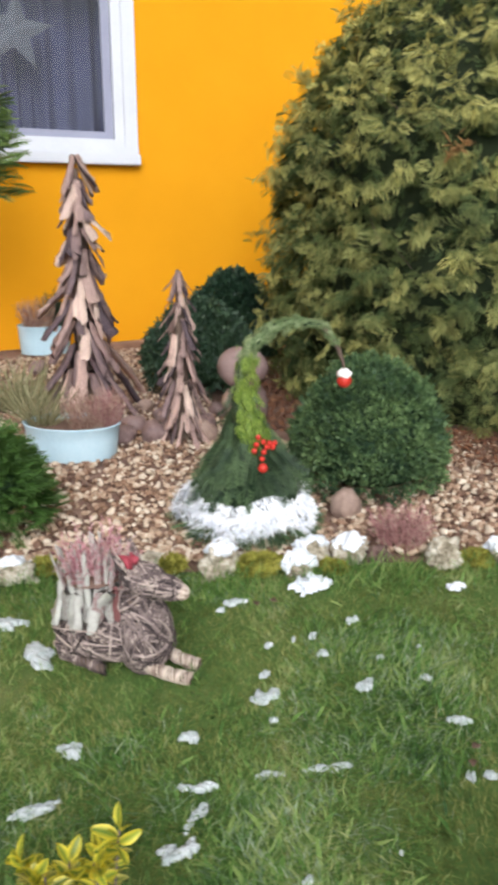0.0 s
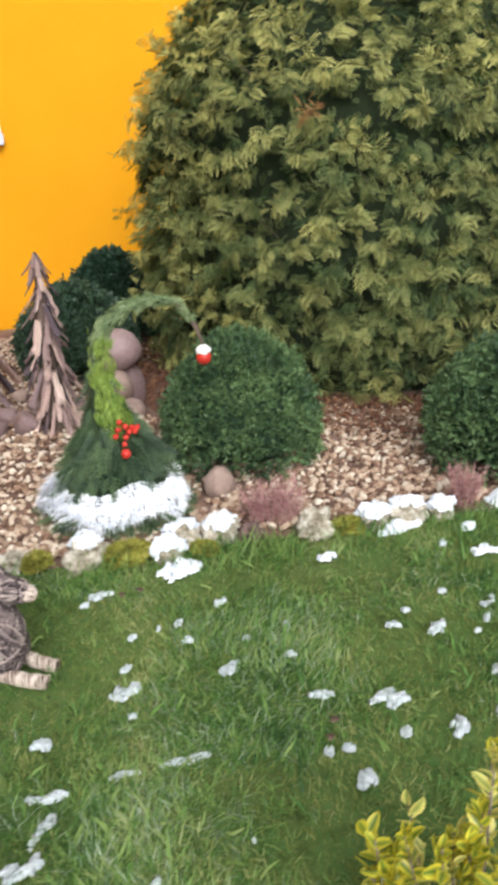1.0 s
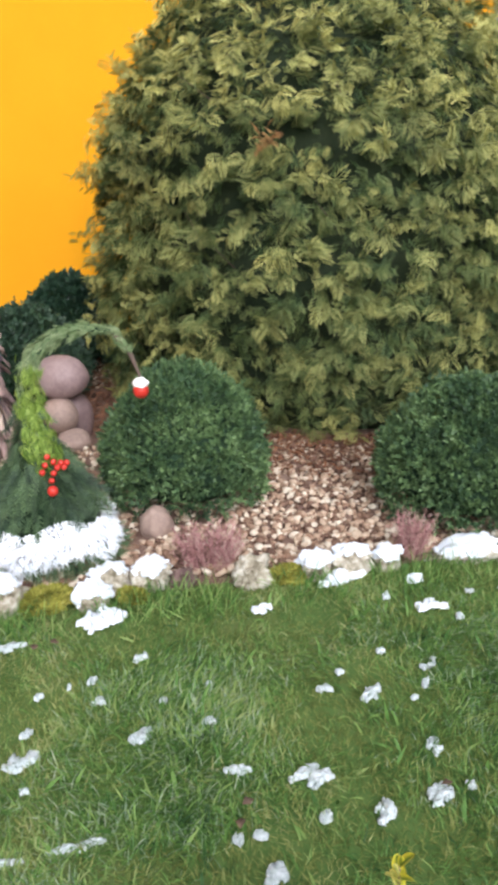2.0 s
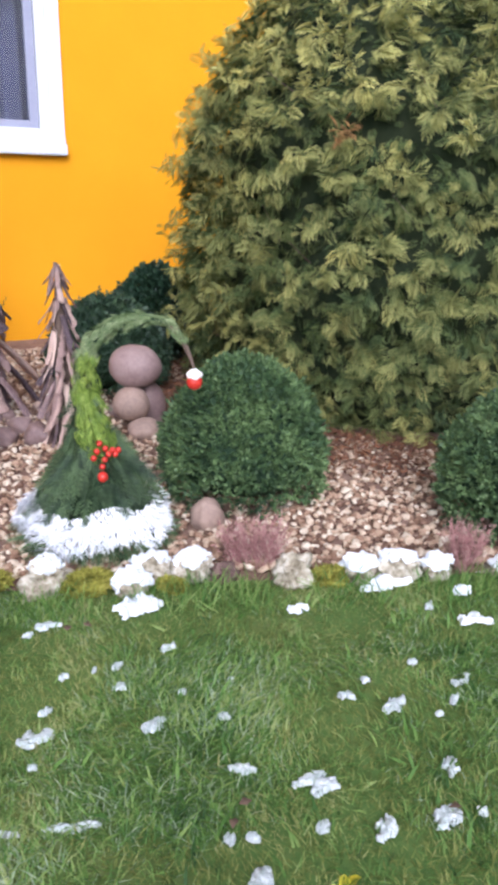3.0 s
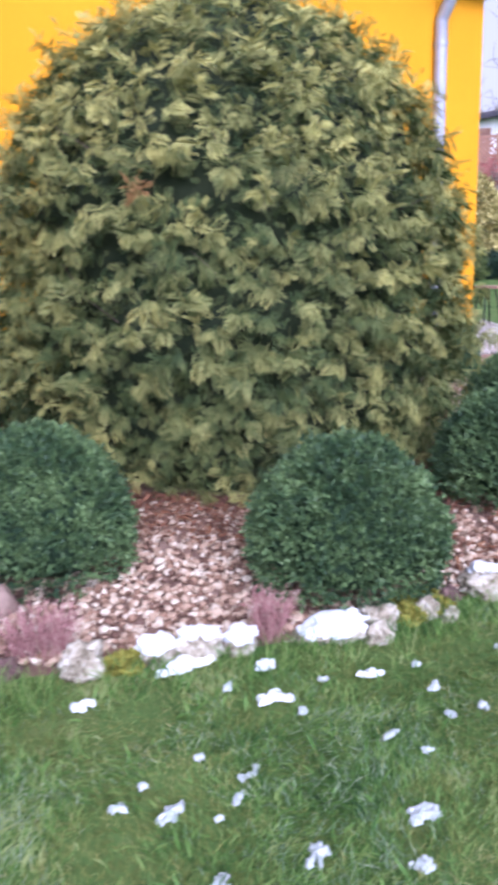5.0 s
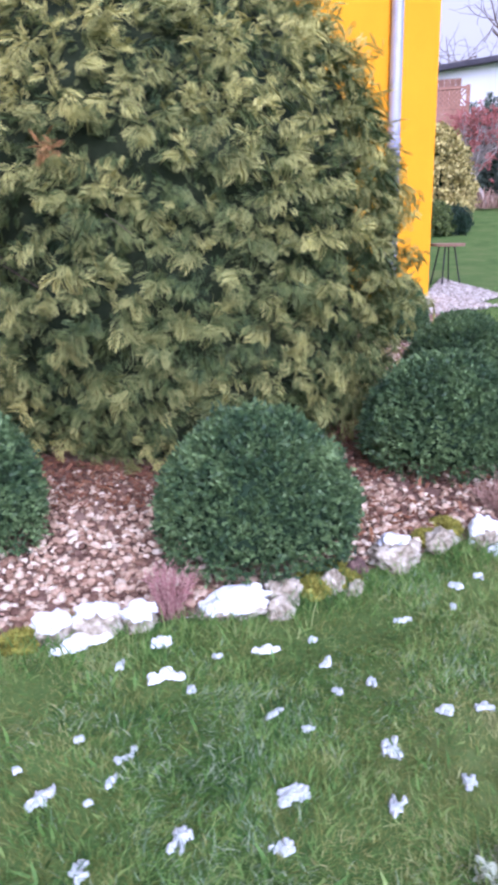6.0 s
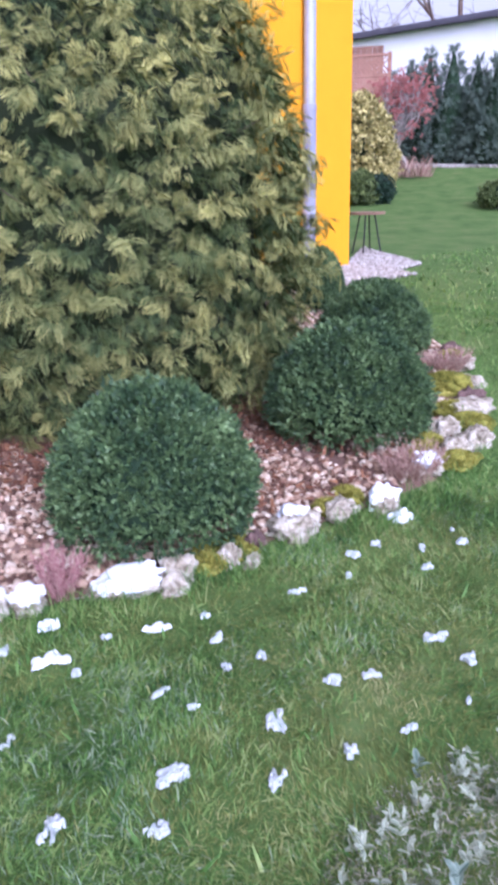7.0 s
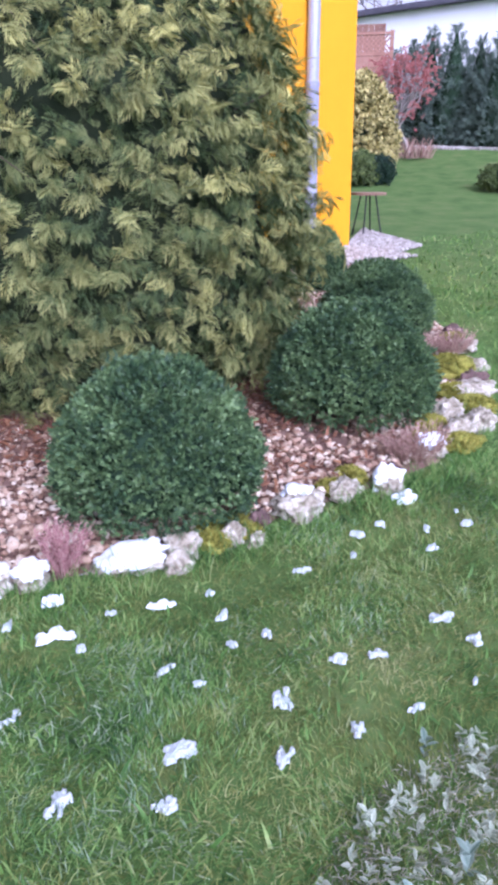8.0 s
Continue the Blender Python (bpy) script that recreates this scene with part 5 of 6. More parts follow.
    v, f, _ = tube(np.stack([np.cos(ang) * 0.218, np.sin(ang) * 0.218, 0.098 + 0.014 * np.sin(3 * ang)], -1), 0.022 + 0.008 * np.sin(ang * 9), 10)
    mesh_part("hem_padding", array_mesh("hem_padding", v, f, M["fleece"], smooth=True), t)
    n = 330
    a = r.random(n) * 2 * np.pi
    p = np.stack([np.cos(a) * 0.228, np.sin(a) * 0.228, 0.015 + 0.055 * r.random(n) ** 1.5], -1)
    along = np.stack([np.cos(a), np.sin(a), -0.25 + 0.2 * r.random(n)], -1) + r.normal(0, 0.2, (n, 3))
    v, f, tip = scattered(NEEDLE, frames(along, r.normal(0, 0.4, (n, 3)) + np.array([0, 0, 1])), 0.085 * (0.7 + 0.5 * r.random(n)), p)
    mesh_part("lower_sprays", array_mesh("lower_sprays", v, f, M["fir"], tip=tip), t)
    # bobble at the tip
    tipp = axis[-1]
    v, f, _ = tube(np.concatenate([at(np.linspace(0.84, 1.0, 6))[0], [tipp + np.array([0.003, 0, -0.02])]]), [0.013, 0.012, 0.010, 0.009, 0.007, 0.005, 0.004], 7)
    mesh_part("stem_end", array_mesh("stem_end", v, f, M["bark"], smooth=True), t, "bare dark end of the bent stem")
    bm = bmesh.new()
    bmesh.ops.create_uvsphere(bm, u_segments=20, v_segments=12, radius=0.027)
    bob = part("bobble", bm, M["red"], t, "round red bobble with white top", smooth=True)
    bob.location = tipp + np.array([0.004, 0, -0.056])
    vv, ff, _ = lump((0.0235, 0.0235, 0.022), 5, rough=0.16, detail=8)
    vv[:, :2] *= np.clip(1.15 - 9 * vv[:, 2:] ** 1.0 * (vv[:, 2:] > 0.028) + 0.25 * (vv[:, 2:] > 0.028), 0.25, 1.15)
    cap = mesh_part("cap", array_mesh("cap", vv + np.array([0, 0, 0.002]), ff, M["white"], smooth=True), bob, "white felt cap")
    # red berries on wire
    for k, (bx, bz) in enumerate(((-0.012, 0.275), (-0.005, 0.375), (-0.018, 0.352), (0.035, 0.352), (0.055, 0.350), (0.020, 0.340), (0.004, 0.325), (-0.032, 0.333), (-0.008, 0.305), (0.042, 0.338), (0.012, 0.358))):
        _, _, kk = at(np.array([np.interp(bz, axis[:7, 2], s[:7])]))
        bm = bmesh.new()
        bmesh.ops.create_uvsphere(bm, u_segments=12, v_segments=8, radius=0.0105 if k else 0.018)
        b = part("red_berry", bm, M["red"], t, "", smooth=True)
        b.location = (bx, -float(kk[0]) * 0.98 - 0.055, bz)
    return t


fir_gnome()


# ---- wicker reindeer with a bark basket on its back ----
def wicker_deer():
    r = np.random.default_rng(91)
    ox, oy = 0.279, 1.868
    base = pose(ox, oy, float(gz(ox, oy)) - 0.003, 0, 0, math.degrees(math.atan2(-0.62, 0.78)))
    sets, slots = [], []

    def add(item, slot):
        v, f, t = item
        sets.append(item)
        slots.extend([slot] * len(f))

    def woven(c, size, count, tilt=0.0, wire=0.0028, slot=0, squash=1.0):
        """A lump wound with crossing withes, round an added dark lump for the shaded gaps."""
        c, size = np.array(c), np.array(size)
        rot = np.array(Euler((0, tilt, 0)).to_matrix())
        v, f, t = ball_grid(7)
        add(((v * size * 0.90) @ rot.T + c, f, t), 2)
        for k in range(count):
            n = unit(r.normal(0, 1, 3))
            e1 = unit(np.cross(n, [0.3, 0.5, 0.8]))
            e2 = np.cross(n, e1)
            a0, span = r.random() * 6.28, 2.2 + 3.0 * r.random()
            ang = a0 + np.linspace(0, span, 15)
            h = r.normal(0, 0.32)
            ring = unit(np.cos(ang)[:, None] * e1 + np.sin(ang)[:, None] * e2 + n * h) * (0.97 + 0.07 * r.random() + 0.02 * np.sin(ang * 3)[:, None])
            add(tube((ring * size) @ rot.T + c, wire * (0.6 + 0.8 * r.random()), 5), slot)
    woven((-0.03, 0, 0.108), (0.140, 0.085, 0.080), 210)
    woven((0.080, 0, 0.112), (0.074, 0.080, 0.112), 210)
    woven((0.060, 0, 0.205), (0.056, 0.054, 0.070), 90, 0.3)
    woven((0.082, 0, 0.268), (0.062, 0.050, 0.046), 120, 0.15)
    woven((0.142, 0, 0.256), (0.056, 0.034, 0.031), 90, 0.22)
    woven((0.186, 0, 0.246), (0.022, 0.021, 0.019), 34, 0.2, 0.0022, 1)
    woven((-0.120, 0.0, 0.075), (0.050, 0.080, 0.055), 80)
    for side in (1, -1):
        ear = [(0.055, side * 0.035, 0.30), (0.04, side * 0.05, 0.333), (0.02, side * 0.058, 0.36)]
        for k in range(7):
            j = r.normal(0, 0.006, (3, 3))
            add(tube(np.array(ear) + j, [0.003, 0.004, 0.001], 5), 0)
        # fore legs stretched along the ground, bound with pale raffia
        leg = np.array([(0.075, side * 0.045, 0.055), (0.13, side * 0.046, 0.034), (0.175, side * 0.040, 0.020), (0.222, side * 0.034, 0.014)])
        u = np.linspace(0, 1, 16)
        line = np.stack([np.interp(u, np.linspace(0, 1, 4), leg[:, c]) for c in range(3)], -1)
        add(tube(line, 0.015, 8), 2)
        for k in range(26):
            q = line[0] + (line[-1] - line[0]) * (k + 0.5) / 26
            q = np.array([np.interp(q[0], line[:, 0], line[:, c]) for c in range(3)])
            ang = np.linspace(0, 6.6, 12)
            add(tube(np.stack([q[0] + 0.004 * np.sin(ang + k) + r.normal(0, 0.001, 12), q[1] + 0.0175 * np.cos(ang), q[2] + 0.0175 * np.sin(ang)], -1), 0.0026, 5), 1)
        # hind legs folded beside the body
        hind = np.array([(-0.15, side * 0.045, 0.075), (-0.135, side * 0.055, 0.050), (-0.07, side * 0.056, 0.034), (-0.015, side * 0.058, 0.020)])
        line = np.stack([np.interp(u, np.linspace(0, 1, 4), hind[:, c]) for c in range(3)], -1)
        add(tube(line, 0.013, 8), 2)
        for k in range(18):
            q = line[0] + (line[-1] - line[0]) * k / 17
            q = np.array([np.interp(q[0], line[:, 0], line[:, c]) for c in range(3)])
            ang = np.linspace(0, 6.6, 10)
            add(tube(np.stack([q[0] + 0.006 * np.sin(ang + k), q[1] + 0.0155 * np.cos(ang), q[2] + 0.0155 * np.sin(ang)], -1), 0.0024, 5), 0)
    # long loose withes swept round the body
    for k in range(9):
        a0 = r.random() * 6.28
        ang = a0 + np.linspace(0, 1.8, 16)
        c = np.array([-0.01, 0, 0.10 + 0.03 * r.normal()])
        add(tube(c + np.stack([0.175 * np.cos(ang), 0.105 * np.sin(ang), 0.03 * np.sin(ang * 1.5 + k)], -1), 0.0022, 5), 1 if k % 3 == 0 else 0)
    v, f, _ = joined(*sets)
    me = array_mesh("wicker_reindeer", v, f, [M["wicker"], M["raffia"], M["bark"]], smooth=True, slots=slots)
    tagged(mesh_part("wicker_reindeer", me, None, "", base), "lying grey wicker reindeer figure with pale raffia legs on the lawn", "garden figure")
    # basket of bark strips
    bk = thing("bark_basket", "round basket of upright birch bark strips on the reindeer's back", "basket")
    bk.matrix_world = base @ pose(-0.062, 0.0, 0.155)
    red_strip = STRIPS[2].copy()
    red_strip.materials.clear()
    red_strip.materials.append(M["red_bark"])
    for k in range(50):
        outer = k < 20                                  # a short thick outer row, and a taller thin row inside
        a = 2 * math.pi * (k / 20 if outer else (k - 20) / 30) + 0.09 * r.normal()
        ln = 0.080 + 0.035 * r.random() if outer else 0.125 + 0.075 * r.random()
        w = 0.021 + 0.010 * r.random() if outer else 0.011 + 0.008 * r.random()
        ring = 0.076 if outer else 0.058
        m = pose(math.cos(a) * ring, math.sin(a) * ring * 0.95, 0.012 * r.random(), 0, 0, math.degrees(a) + 90) @ pose(0, 0, 0, 6 + 5 * r.normal(), 8 * r.normal(), 10 * r.normal()) @ pose(0, 0, ln)
        mesh_part("bark_strip", STRIPS[k % 4], bk, "", m @ Matrix.Diagonal((w * 1.2, w * 0.7, ln, 1)))
    mesh_part("bark_strip", STRIPS[1], bk, "", pose(0.090, -0.095, 0.115, 18, 40, 0) @ Matrix.Diagonal((0.026, 0.014, 0.105, 1)))
    for k in range(3):
        mesh_part("bark_strip", red_strip, bk, "dark red bark strip", pose(0.086 + 0.012 * k, -0.050 + 0.022 * k, 0.105 + 0.01 * k, 6, 4 * k, 20 * k) @ Matrix.Diagonal((0.020, 0.012, 0.10, 1)))
    bm = bmesh.new()
    bmesh.ops.create_circle(bm, cap_ends=True, segments=24, radius=0.08)
    soil = part("soil", bm, M["soil"], bk)
    soil.location = (0, 0, 0.11)
    hp = thing("heather_plant", "pink flowering heather growing in the bark basket", "heather")
    hp.matrix_world = base @ pose(-0.060, 0, 0.255)
    mesh_part("foliage", tuft_mesh("foliage", 80, 0.11, 0.145, M["bloom"], 54, 0.55), hp)
    for k, (x, y, z, turn) in enumerate(((0.045, -0.030, 0.308, 10), (0.060, -0.012, 0.318, -25))):
        v, f, _ = lump((0.020, 0.011, 0.018) if k == 0 else (0.014, 0.009, 0.013), 401 + k, rough=0.7, detail=7, freq=1.9)
        rb = mesh_part("ribbon_bow", array_mesh("ribbon_bow", v, f, M["ribbon"], smooth=True), None)
        rb.matrix_world = base @ pose(x, y, z, 0, 0, turn)
        tagged(rb, "red ribbon bow tied to the wicker reindeer", "ribbon")


STRIPS = []
for s in range(4):
    me = slat_mesh(20 + s)
    me.materials.clear()
    me.materials.append(M["birch"])
    me.name = "bark_strip"
    STRIPS.append(me)
wicker_deer()


# ---- variegated shrubs at the front of the lawn ----
def variegated(x, y, radius, height, shoots, label, seed, leaf=0.04, tall=()):
    t = thing("euonymus_shrub", label, "shrub", on_ground(x, y), "variegated shrubs")
    r = np.random.default_rng(seed)
    leaves, dry, stems = [], [], []
    L = oval_leaf(0.5)
    for k in range(shoots):
        a, d = r.random() * 6.28, math.sqrt(r.random())
        foot = np.array([math.cos(a) * d * radius * 0.35, math.sin(a) * d * radius * 0.35, 0])
        top = np.array([math.cos(a) * d * radius, math.sin(a) * d * radius, height * (0.62 + 0.38 * r.random()) * (1 - 0.35 * d * d)])
        if k < len(tall):
            foot, top = np.array([tall[k][0] * 0.7, tall[k][1] * 0.7, 0]), np.array(tall[k])
        line = np.array([foot + (top - foot) * s + np.array([0, 0, 0.04 * math.sin(s * 3)]) for s in np.linspace(0, 1, 6)])
        stems.append(tube(line, np.linspace(0.0032, 0.0015, 6), 5))
        n = 24
        u = np.clip(1 - np.abs(r.normal(0, 0.38, n)), 0.12, 1)
        p = np.stack([np.interp(u, np.linspace(0, 1, 6), line[:, c]) for c in range(3)], -1)
        ang = r.random(n) * 6.28
        along = np.stack([np.cos(ang), np.sin(ang), 0.55 + 1.1 * (u > 0.88) + 0.35 * r.normal(0, 1, n)], -1)
        item = scattered(L, frames(along + r.normal(0, 0.35, (n, 3)), r.normal(0, 0.7, (n, 3)) + np.array([0, 0, 0.8])), leaf * (0.5 + 0.85 * r.random(n)), p)
        (dry if r.random() < 0.35 else leaves).append(item)
    v, f, _ = joined(*stems)
    mesh_part("branchwork", array_mesh("branchwork", v, f, M["twig"], smooth=True), t)
    v, f, tip = joined(*leaves)
    mesh_part("leaves", array_mesh("leaves", v, f, M["euonymus"], tip=tip), t, "yellow-edged green leaves")
    v, f, tip = joined(*dry)
    mesh_part("pale_leaves", array_mesh("pale_leaves", v, f, M["euonymus_dry"], tip=tip), t, "pale cream-edged leaves")
    return t


variegated(0.70, 0.575, 0.165, 0.37, 44, "yellow and green variegated euonymus at the lawn's edge", 95, leaf=0.031, tall=((0.095, 0.02, 0.415), (0.125, 0.05, 0.39), (-0.10, 0.06, 0.33)))
variegated(-0.05, 0.95, 0.18, 0.28, 34, "yellow-edged variegated euonymus at the lawn's edge", 96, leaf=0.036, tall=((0.10, 0.04, 0.305), (0.06, 0.02, 0.27)))

def silver_shrub(x, y, rx, ry):
    t = thing("silver_shrub", "low silvery-grey shrub of tangled twigs at the front of the lawn", "shrub", on_ground(x, y))
    r = np.random.default_rng(97)
    n = 9000
    a, d = r.random(n) * 6.28, np.sqrt(r.random(n))
    p = np.stack([np.cos(a) * d * rx, np.sin(a) * d * ry, 0.005 + 0.055 * (1 - d ** 2) * r.random(n)], -1)
    v, f, _ = scattered((np.array([(0, -0.05, 0), (0, 0.05, 0), (0.5, 0.05, 0.12), (0.5, -0.05, 0.12), (1, 0, 0)]), np.array([(0, 3, 2), (0, 2, 1), (3, 4, 2)]), np.zeros(5)), frames(r.normal(0, 1, (n, 3)) * (1, 1, 0.8), r.normal(0, 1, (n, 3))), 0.008 + 0.014 * r.random(n), p)
    mesh_part("twigwork", array_mesh("twigwork", v, f, M["silver_twig"]), t, "tangled grey-brown twigs")
    L = oval_leaf(0.42)
    silver, blue = [], []
    for k in range(105):
        q, e = r.random() * 6.28, math.sqrt(r.random()) * 0.97
        top = np.array([math.cos(q) * e * rx, math.sin(q) * e * ry, 0.05 + 0.07 * (1 - e * e) * r.random() + (0.06 if k % 9 == 0 else 0)])
        m, big = 11, k % 4 == 0
        ang = r.random(m) * 6.28
        along = np.stack([np.cos(ang), np.sin(ang), 0.5 + 1.0 * r.random(m)], -1)
        down = 0.045 * r.random(m)
        (blue if big else silver).append(scattered(L, frames(along, r.normal(0, 0.4, (m, 3)) + (0, 0, 1)), (0.030 if big else 0.020) * (0.6 + 0.7 * r.random(m)), top - np.stack([0 * down, 0 * down, down], -1)))
    v, f, tip = joined(*silver)
    mesh_part("leaves", array_mesh("leaves", v, f, M["silver"], tip=tip), t, "pale silvery leaves")
    v, f, tip = joined(*blue)
    mesh_part("young_leaves", array_mesh("young_leaves", v, f, M["blue_leaf"], tip=tip), t, "bluish-green leaves")


silver_shrub(2.17, 0.40, 0.41, 0.31)


# ---- the far garden ----
EYE = np.array([1.12, -0.16, 1.27])


def far_spot(azimuth, distance):
    x, y = EYE[0] + distance * math.cos(radians(azimuth)), EYE[1] + distance * math.sin(radians(azimuth))
    return x, y, float(gz(x, y))


table = thing("garden_table", "small round brown garden table on thin black legs", "table", far_spot(41.7, 11.0))
bm = bmesh.new()
bmesh.ops.create_cone(bm, cap_ends=True, segments=28, radius1=0.235, radius2=0.24, depth=0.035)
bmesh.ops.translate(bm, verts=bm.verts, vec=(0, 0, 0.53))
part("tabletop", bm, M["table"], table)
for k in range(4):
    q = k * math.pi / 2 + 0.5
    v, f, _ = tube([(math.cos(q) * 0.20, math.sin(q) * 0.20, -0.01), (math.cos(q) * 0.10, math.sin(q) * 0.10, 0.512)], 0.011, 8)
    mesh_part("leg", array_mesh("leg", v, f, M["iron"], smooth=True), table)

CLUMP = twig_template(9, 0.5, 9)


def leafy(name, label, at, shape, count, size, mat, seed, category="shrub", core=None, trunk=0.0, group="", template=None):
    """A shrub or tree crown of many leaf clumps round a dark shell for its inner shade. shape gives radius at heights 0
    to 1.
    """
    t = thing(name, label, category, at, group)
    r = np.random.default_rng(seed)
    height, hs, rs = shape
    w = np.interp(np.linspace(0, 1, 200), hs, rs)
    h = r.choice(np.linspace(0, 1, 200), count, p=(w + 0.05) / (w + 0.05).sum())
    a = r.random(count) * 6.28
    wob = np.array([noise.noise(Vector((math.cos(p) * 2, math.sin(p) * 2, q * height * 1.5 + seed))) for p, q in zip(a, h)])
    rad = np.interp(h, hs, rs) * (0.80 + 0.3 * r.random(count) + 0.3 * wob)
    p = np.stack([np.cos(a) * rad, np.sin(a) * rad, trunk + h * (height - trunk)], -1)
    out = np.stack([np.cos(a), np.sin(a), 0.3 + h], -1)
    v, f, tip = scattered(template or CLUMP, frames(out + r.normal(0, 0.5, (count, 3)), r.normal(0, 1, (count, 3))), size * (0.6 + 0.8 * r.random(count)), p)
    mesh_part("crown", array_mesh("crown", v, f, mat, tip=tip), t)
    if core:
        hh, an = np.linspace(0.0, 0.97, 14), np.linspace(0, 2 * np.pi, 18, endpoint=False)
        H, A = np.meshgrid(hh, an, indexing="ij")
        R = np.interp(H, hs, rs) * 0.66
        i, j = np.meshgrid(np.arange(13), np.arange(18), indexing="ij")
        q, w2 = i * 18 + j, i * 18 + (j + 1) % 18
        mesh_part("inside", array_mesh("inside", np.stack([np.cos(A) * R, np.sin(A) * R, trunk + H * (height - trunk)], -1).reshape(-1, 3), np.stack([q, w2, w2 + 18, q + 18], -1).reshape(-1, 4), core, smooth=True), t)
    v, f, _ = tube([(0, 0, -0.05), (0.02, 0.01, height * 0.4), (0, 0, height * 0.8)], [0.03 * height ** 0.5 + 0.02, 0.03, 0.01], 8)
    mesh_part("trunk", array_mesh("trunk", v, f, M["bark"], smooth=True), t)
    return t


DOME = ([0, 0.15, 0.45, 0.75, 0.92, 1.0], [0.75, 0.95, 1.0, 0.8, 0.45, 0.08])
leafy("variegated_bush", "large domed gold-variegated evergreen bush beyond the house corner", far_spot(42.7, 19), (2.05, DOME[0], [0.80 * k for k in DOME[1]]), 2600, 0.17, M["gold_leaf"], 101, core=M["shade_core"])
leafy("low_shrub", "low dark green shrub in front of the variegated bush", far_spot(42.6, 17.6), (0.60, DOME[0], [0.46 * k for k in DOME[1]]), 1200, 0.11, M["olive_leaf"], 102, core=M["shade_core"])
leafy("low_shrub", "low dark green shrub in front of the variegated bush", far_spot(41.3, 17.8), (0.5, DOME[0], [0.36 * k for k in DOME[1]]), 700, 0.11, M["yew"], 103, core=M["shade_core"])
leafy("low_shrub", "dark brown-green shrub on the open lawn", far_spot(32.3, 17.2), (0.48, DOME[0], [0.55 * k for k in DOME[1]]), 900, 0.11, M["olive_leaf"], 104, core=M["shade_core"])
FAR_SPRAY = spray_template(4, 0.4, 0.05, 0.3, 45)
SPIRE = ([0, 0.08, 0.3, 0.6, 0.85, 1.0], [0.9, 1.0, 0.85, 0.50, 0.20, 0.02])
for k, (az, dist, hh, rr) in enumerate(((40.1, 25.5, 2.5, 0.62), (39.0, 25.5, 2.75, 0.5), (37.9, 25, 3.0, 0.6), (36.4, 24.5, 3.05, 0.72), (34.8, 24.5, 2.75, 0.7), (33.5, 24, 2.9, 0.75), (32.2, 24, 2.7, 0.75), (31.0, 24, 2.9, 0.8), (37.1, 26, 1.9, 0.9), (35.5, 26, 1.9, 0.9), (38.4, 26, 1.8, 0.8), (33.9, 26, 1.9, 0.9))):
    leafy("conifer_tree", "dark blue-green conifer in the hedge at the garden's end", far_spot(az, dist), (hh, SPIRE[0], [rr * 1.15 * s for s in SPIRE[1]]), 1500, 0.20, M["hazy_fir"], 110 + k, "conifer", M["shade_core"], group="conifers at the garden's end", template=FAR_SPRAY)


def red_shrub():
    t = thing("red_shrub", "crooked small tree with grey twigs and red leaves", "tree", far_spot(39.75, 21.5))
    r = np.random.default_rng(105)
    trunk = np.array([(0.25, -0.2, -0.05), (0.16, -0.12, 0.35), (0.0, 0.0, 0.70), (-0.05, 0.04, 1.0)])
    limbs, tips = [tube(trunk, [0.055, 0.045, 0.040, 0.035], 7)], []
    for k in range(34):
        q, lean = r.random() * 6.28, 0.35 + 0.75 * r.random()
        foot = trunk[2] + (trunk[3] - trunk[2]) * r.random()
        top = foot + np.array([math.cos(q) * lean, math.sin(q) * lean, 1.35 - 1.0 * lean ** 2 + 0.35 * r.random()])
        bow = np.array([math.cos(q), math.sin(q), 0.4]) * 0.15
        line = np.array([foot * (1 - u) + top * u + bow * math.sin(u * 3.1) + r.normal(0, 0.025, 3) for u in np.linspace(0, 1, 6)])
        limbs.append(tube(line, np.linspace(0.024, 0.008, 6), 5))
        for c in range(3):
            a = line[2 + int(r.integers(3))]
            limbs.append(tube([a, a + r.normal(0, 0.12, 3) + (0, 0, 0.08), a + r.normal(0, 0.2, 3) + (0, 0, 0.2)], [0.010, 0.008, 0.004], 4))
        for c in range(17):
            tips.append(line[-1 - int(r.random() < 0.4)] + r.normal(0, 0.17, 3))
    v, f, _ = joined(*limbs)
    mesh_part("branchwork", array_mesh("branchwork", v, f, M["pale_twig"], smooth=True), t)
    tips = np.array(tips)
    n = len(tips)
    v, f, tip = scattered(CLUMP, frames(r.normal(0, 1, (n, 3)), r.normal(0, 1, (n, 3))), 0.12 * (0.6 + 0.8 * r.random(n)), tips)
    mesh_part("leaves", array_mesh("leaves", v, f, M["red_leaf"], tip=tip), t)


red_shrub()
t = thing("dry_grass", "dry straw-coloured grass at the foot of the far hedge", "ornamental grass", far_spot(39.0, 21.5), kind="stuff")
mesh_part("foliage", tuft_mesh("foliage", 260, 1.0, 0.5, M["heather"], 106, 0.35, template=BLADE), t)

fence = thing("lattice_fence", "reddish-brown wooden fence panel with lattice top", "fence", far_spot(42.4, 22.5), turn=-52)
zf = 2.85
for k in range(17):
    part("board", boxed(-1.0, 0.7, -0.012 + 0.006 * (k % 2), 0.012 + 0.006 * (k % 2), 0.02 + k * 0.134, 0.148 + k * 0.134, bevel=0.004), M["fence"], fence)
part("rail", boxed(-1.0, 0.7, -0.03, 0.03, zf - 0.55, zf - 0.47), M["fence"], fence)
part("rail", boxed(-1.0, 0.7, -0.03, 0.03, zf - 0.06, zf), M["fence"], fence)
part("post", boxed(0.70, 0.80, -0.05, 0.05, -0.1, zf + 0.03, bevel=0.006), M["fence"], fence)
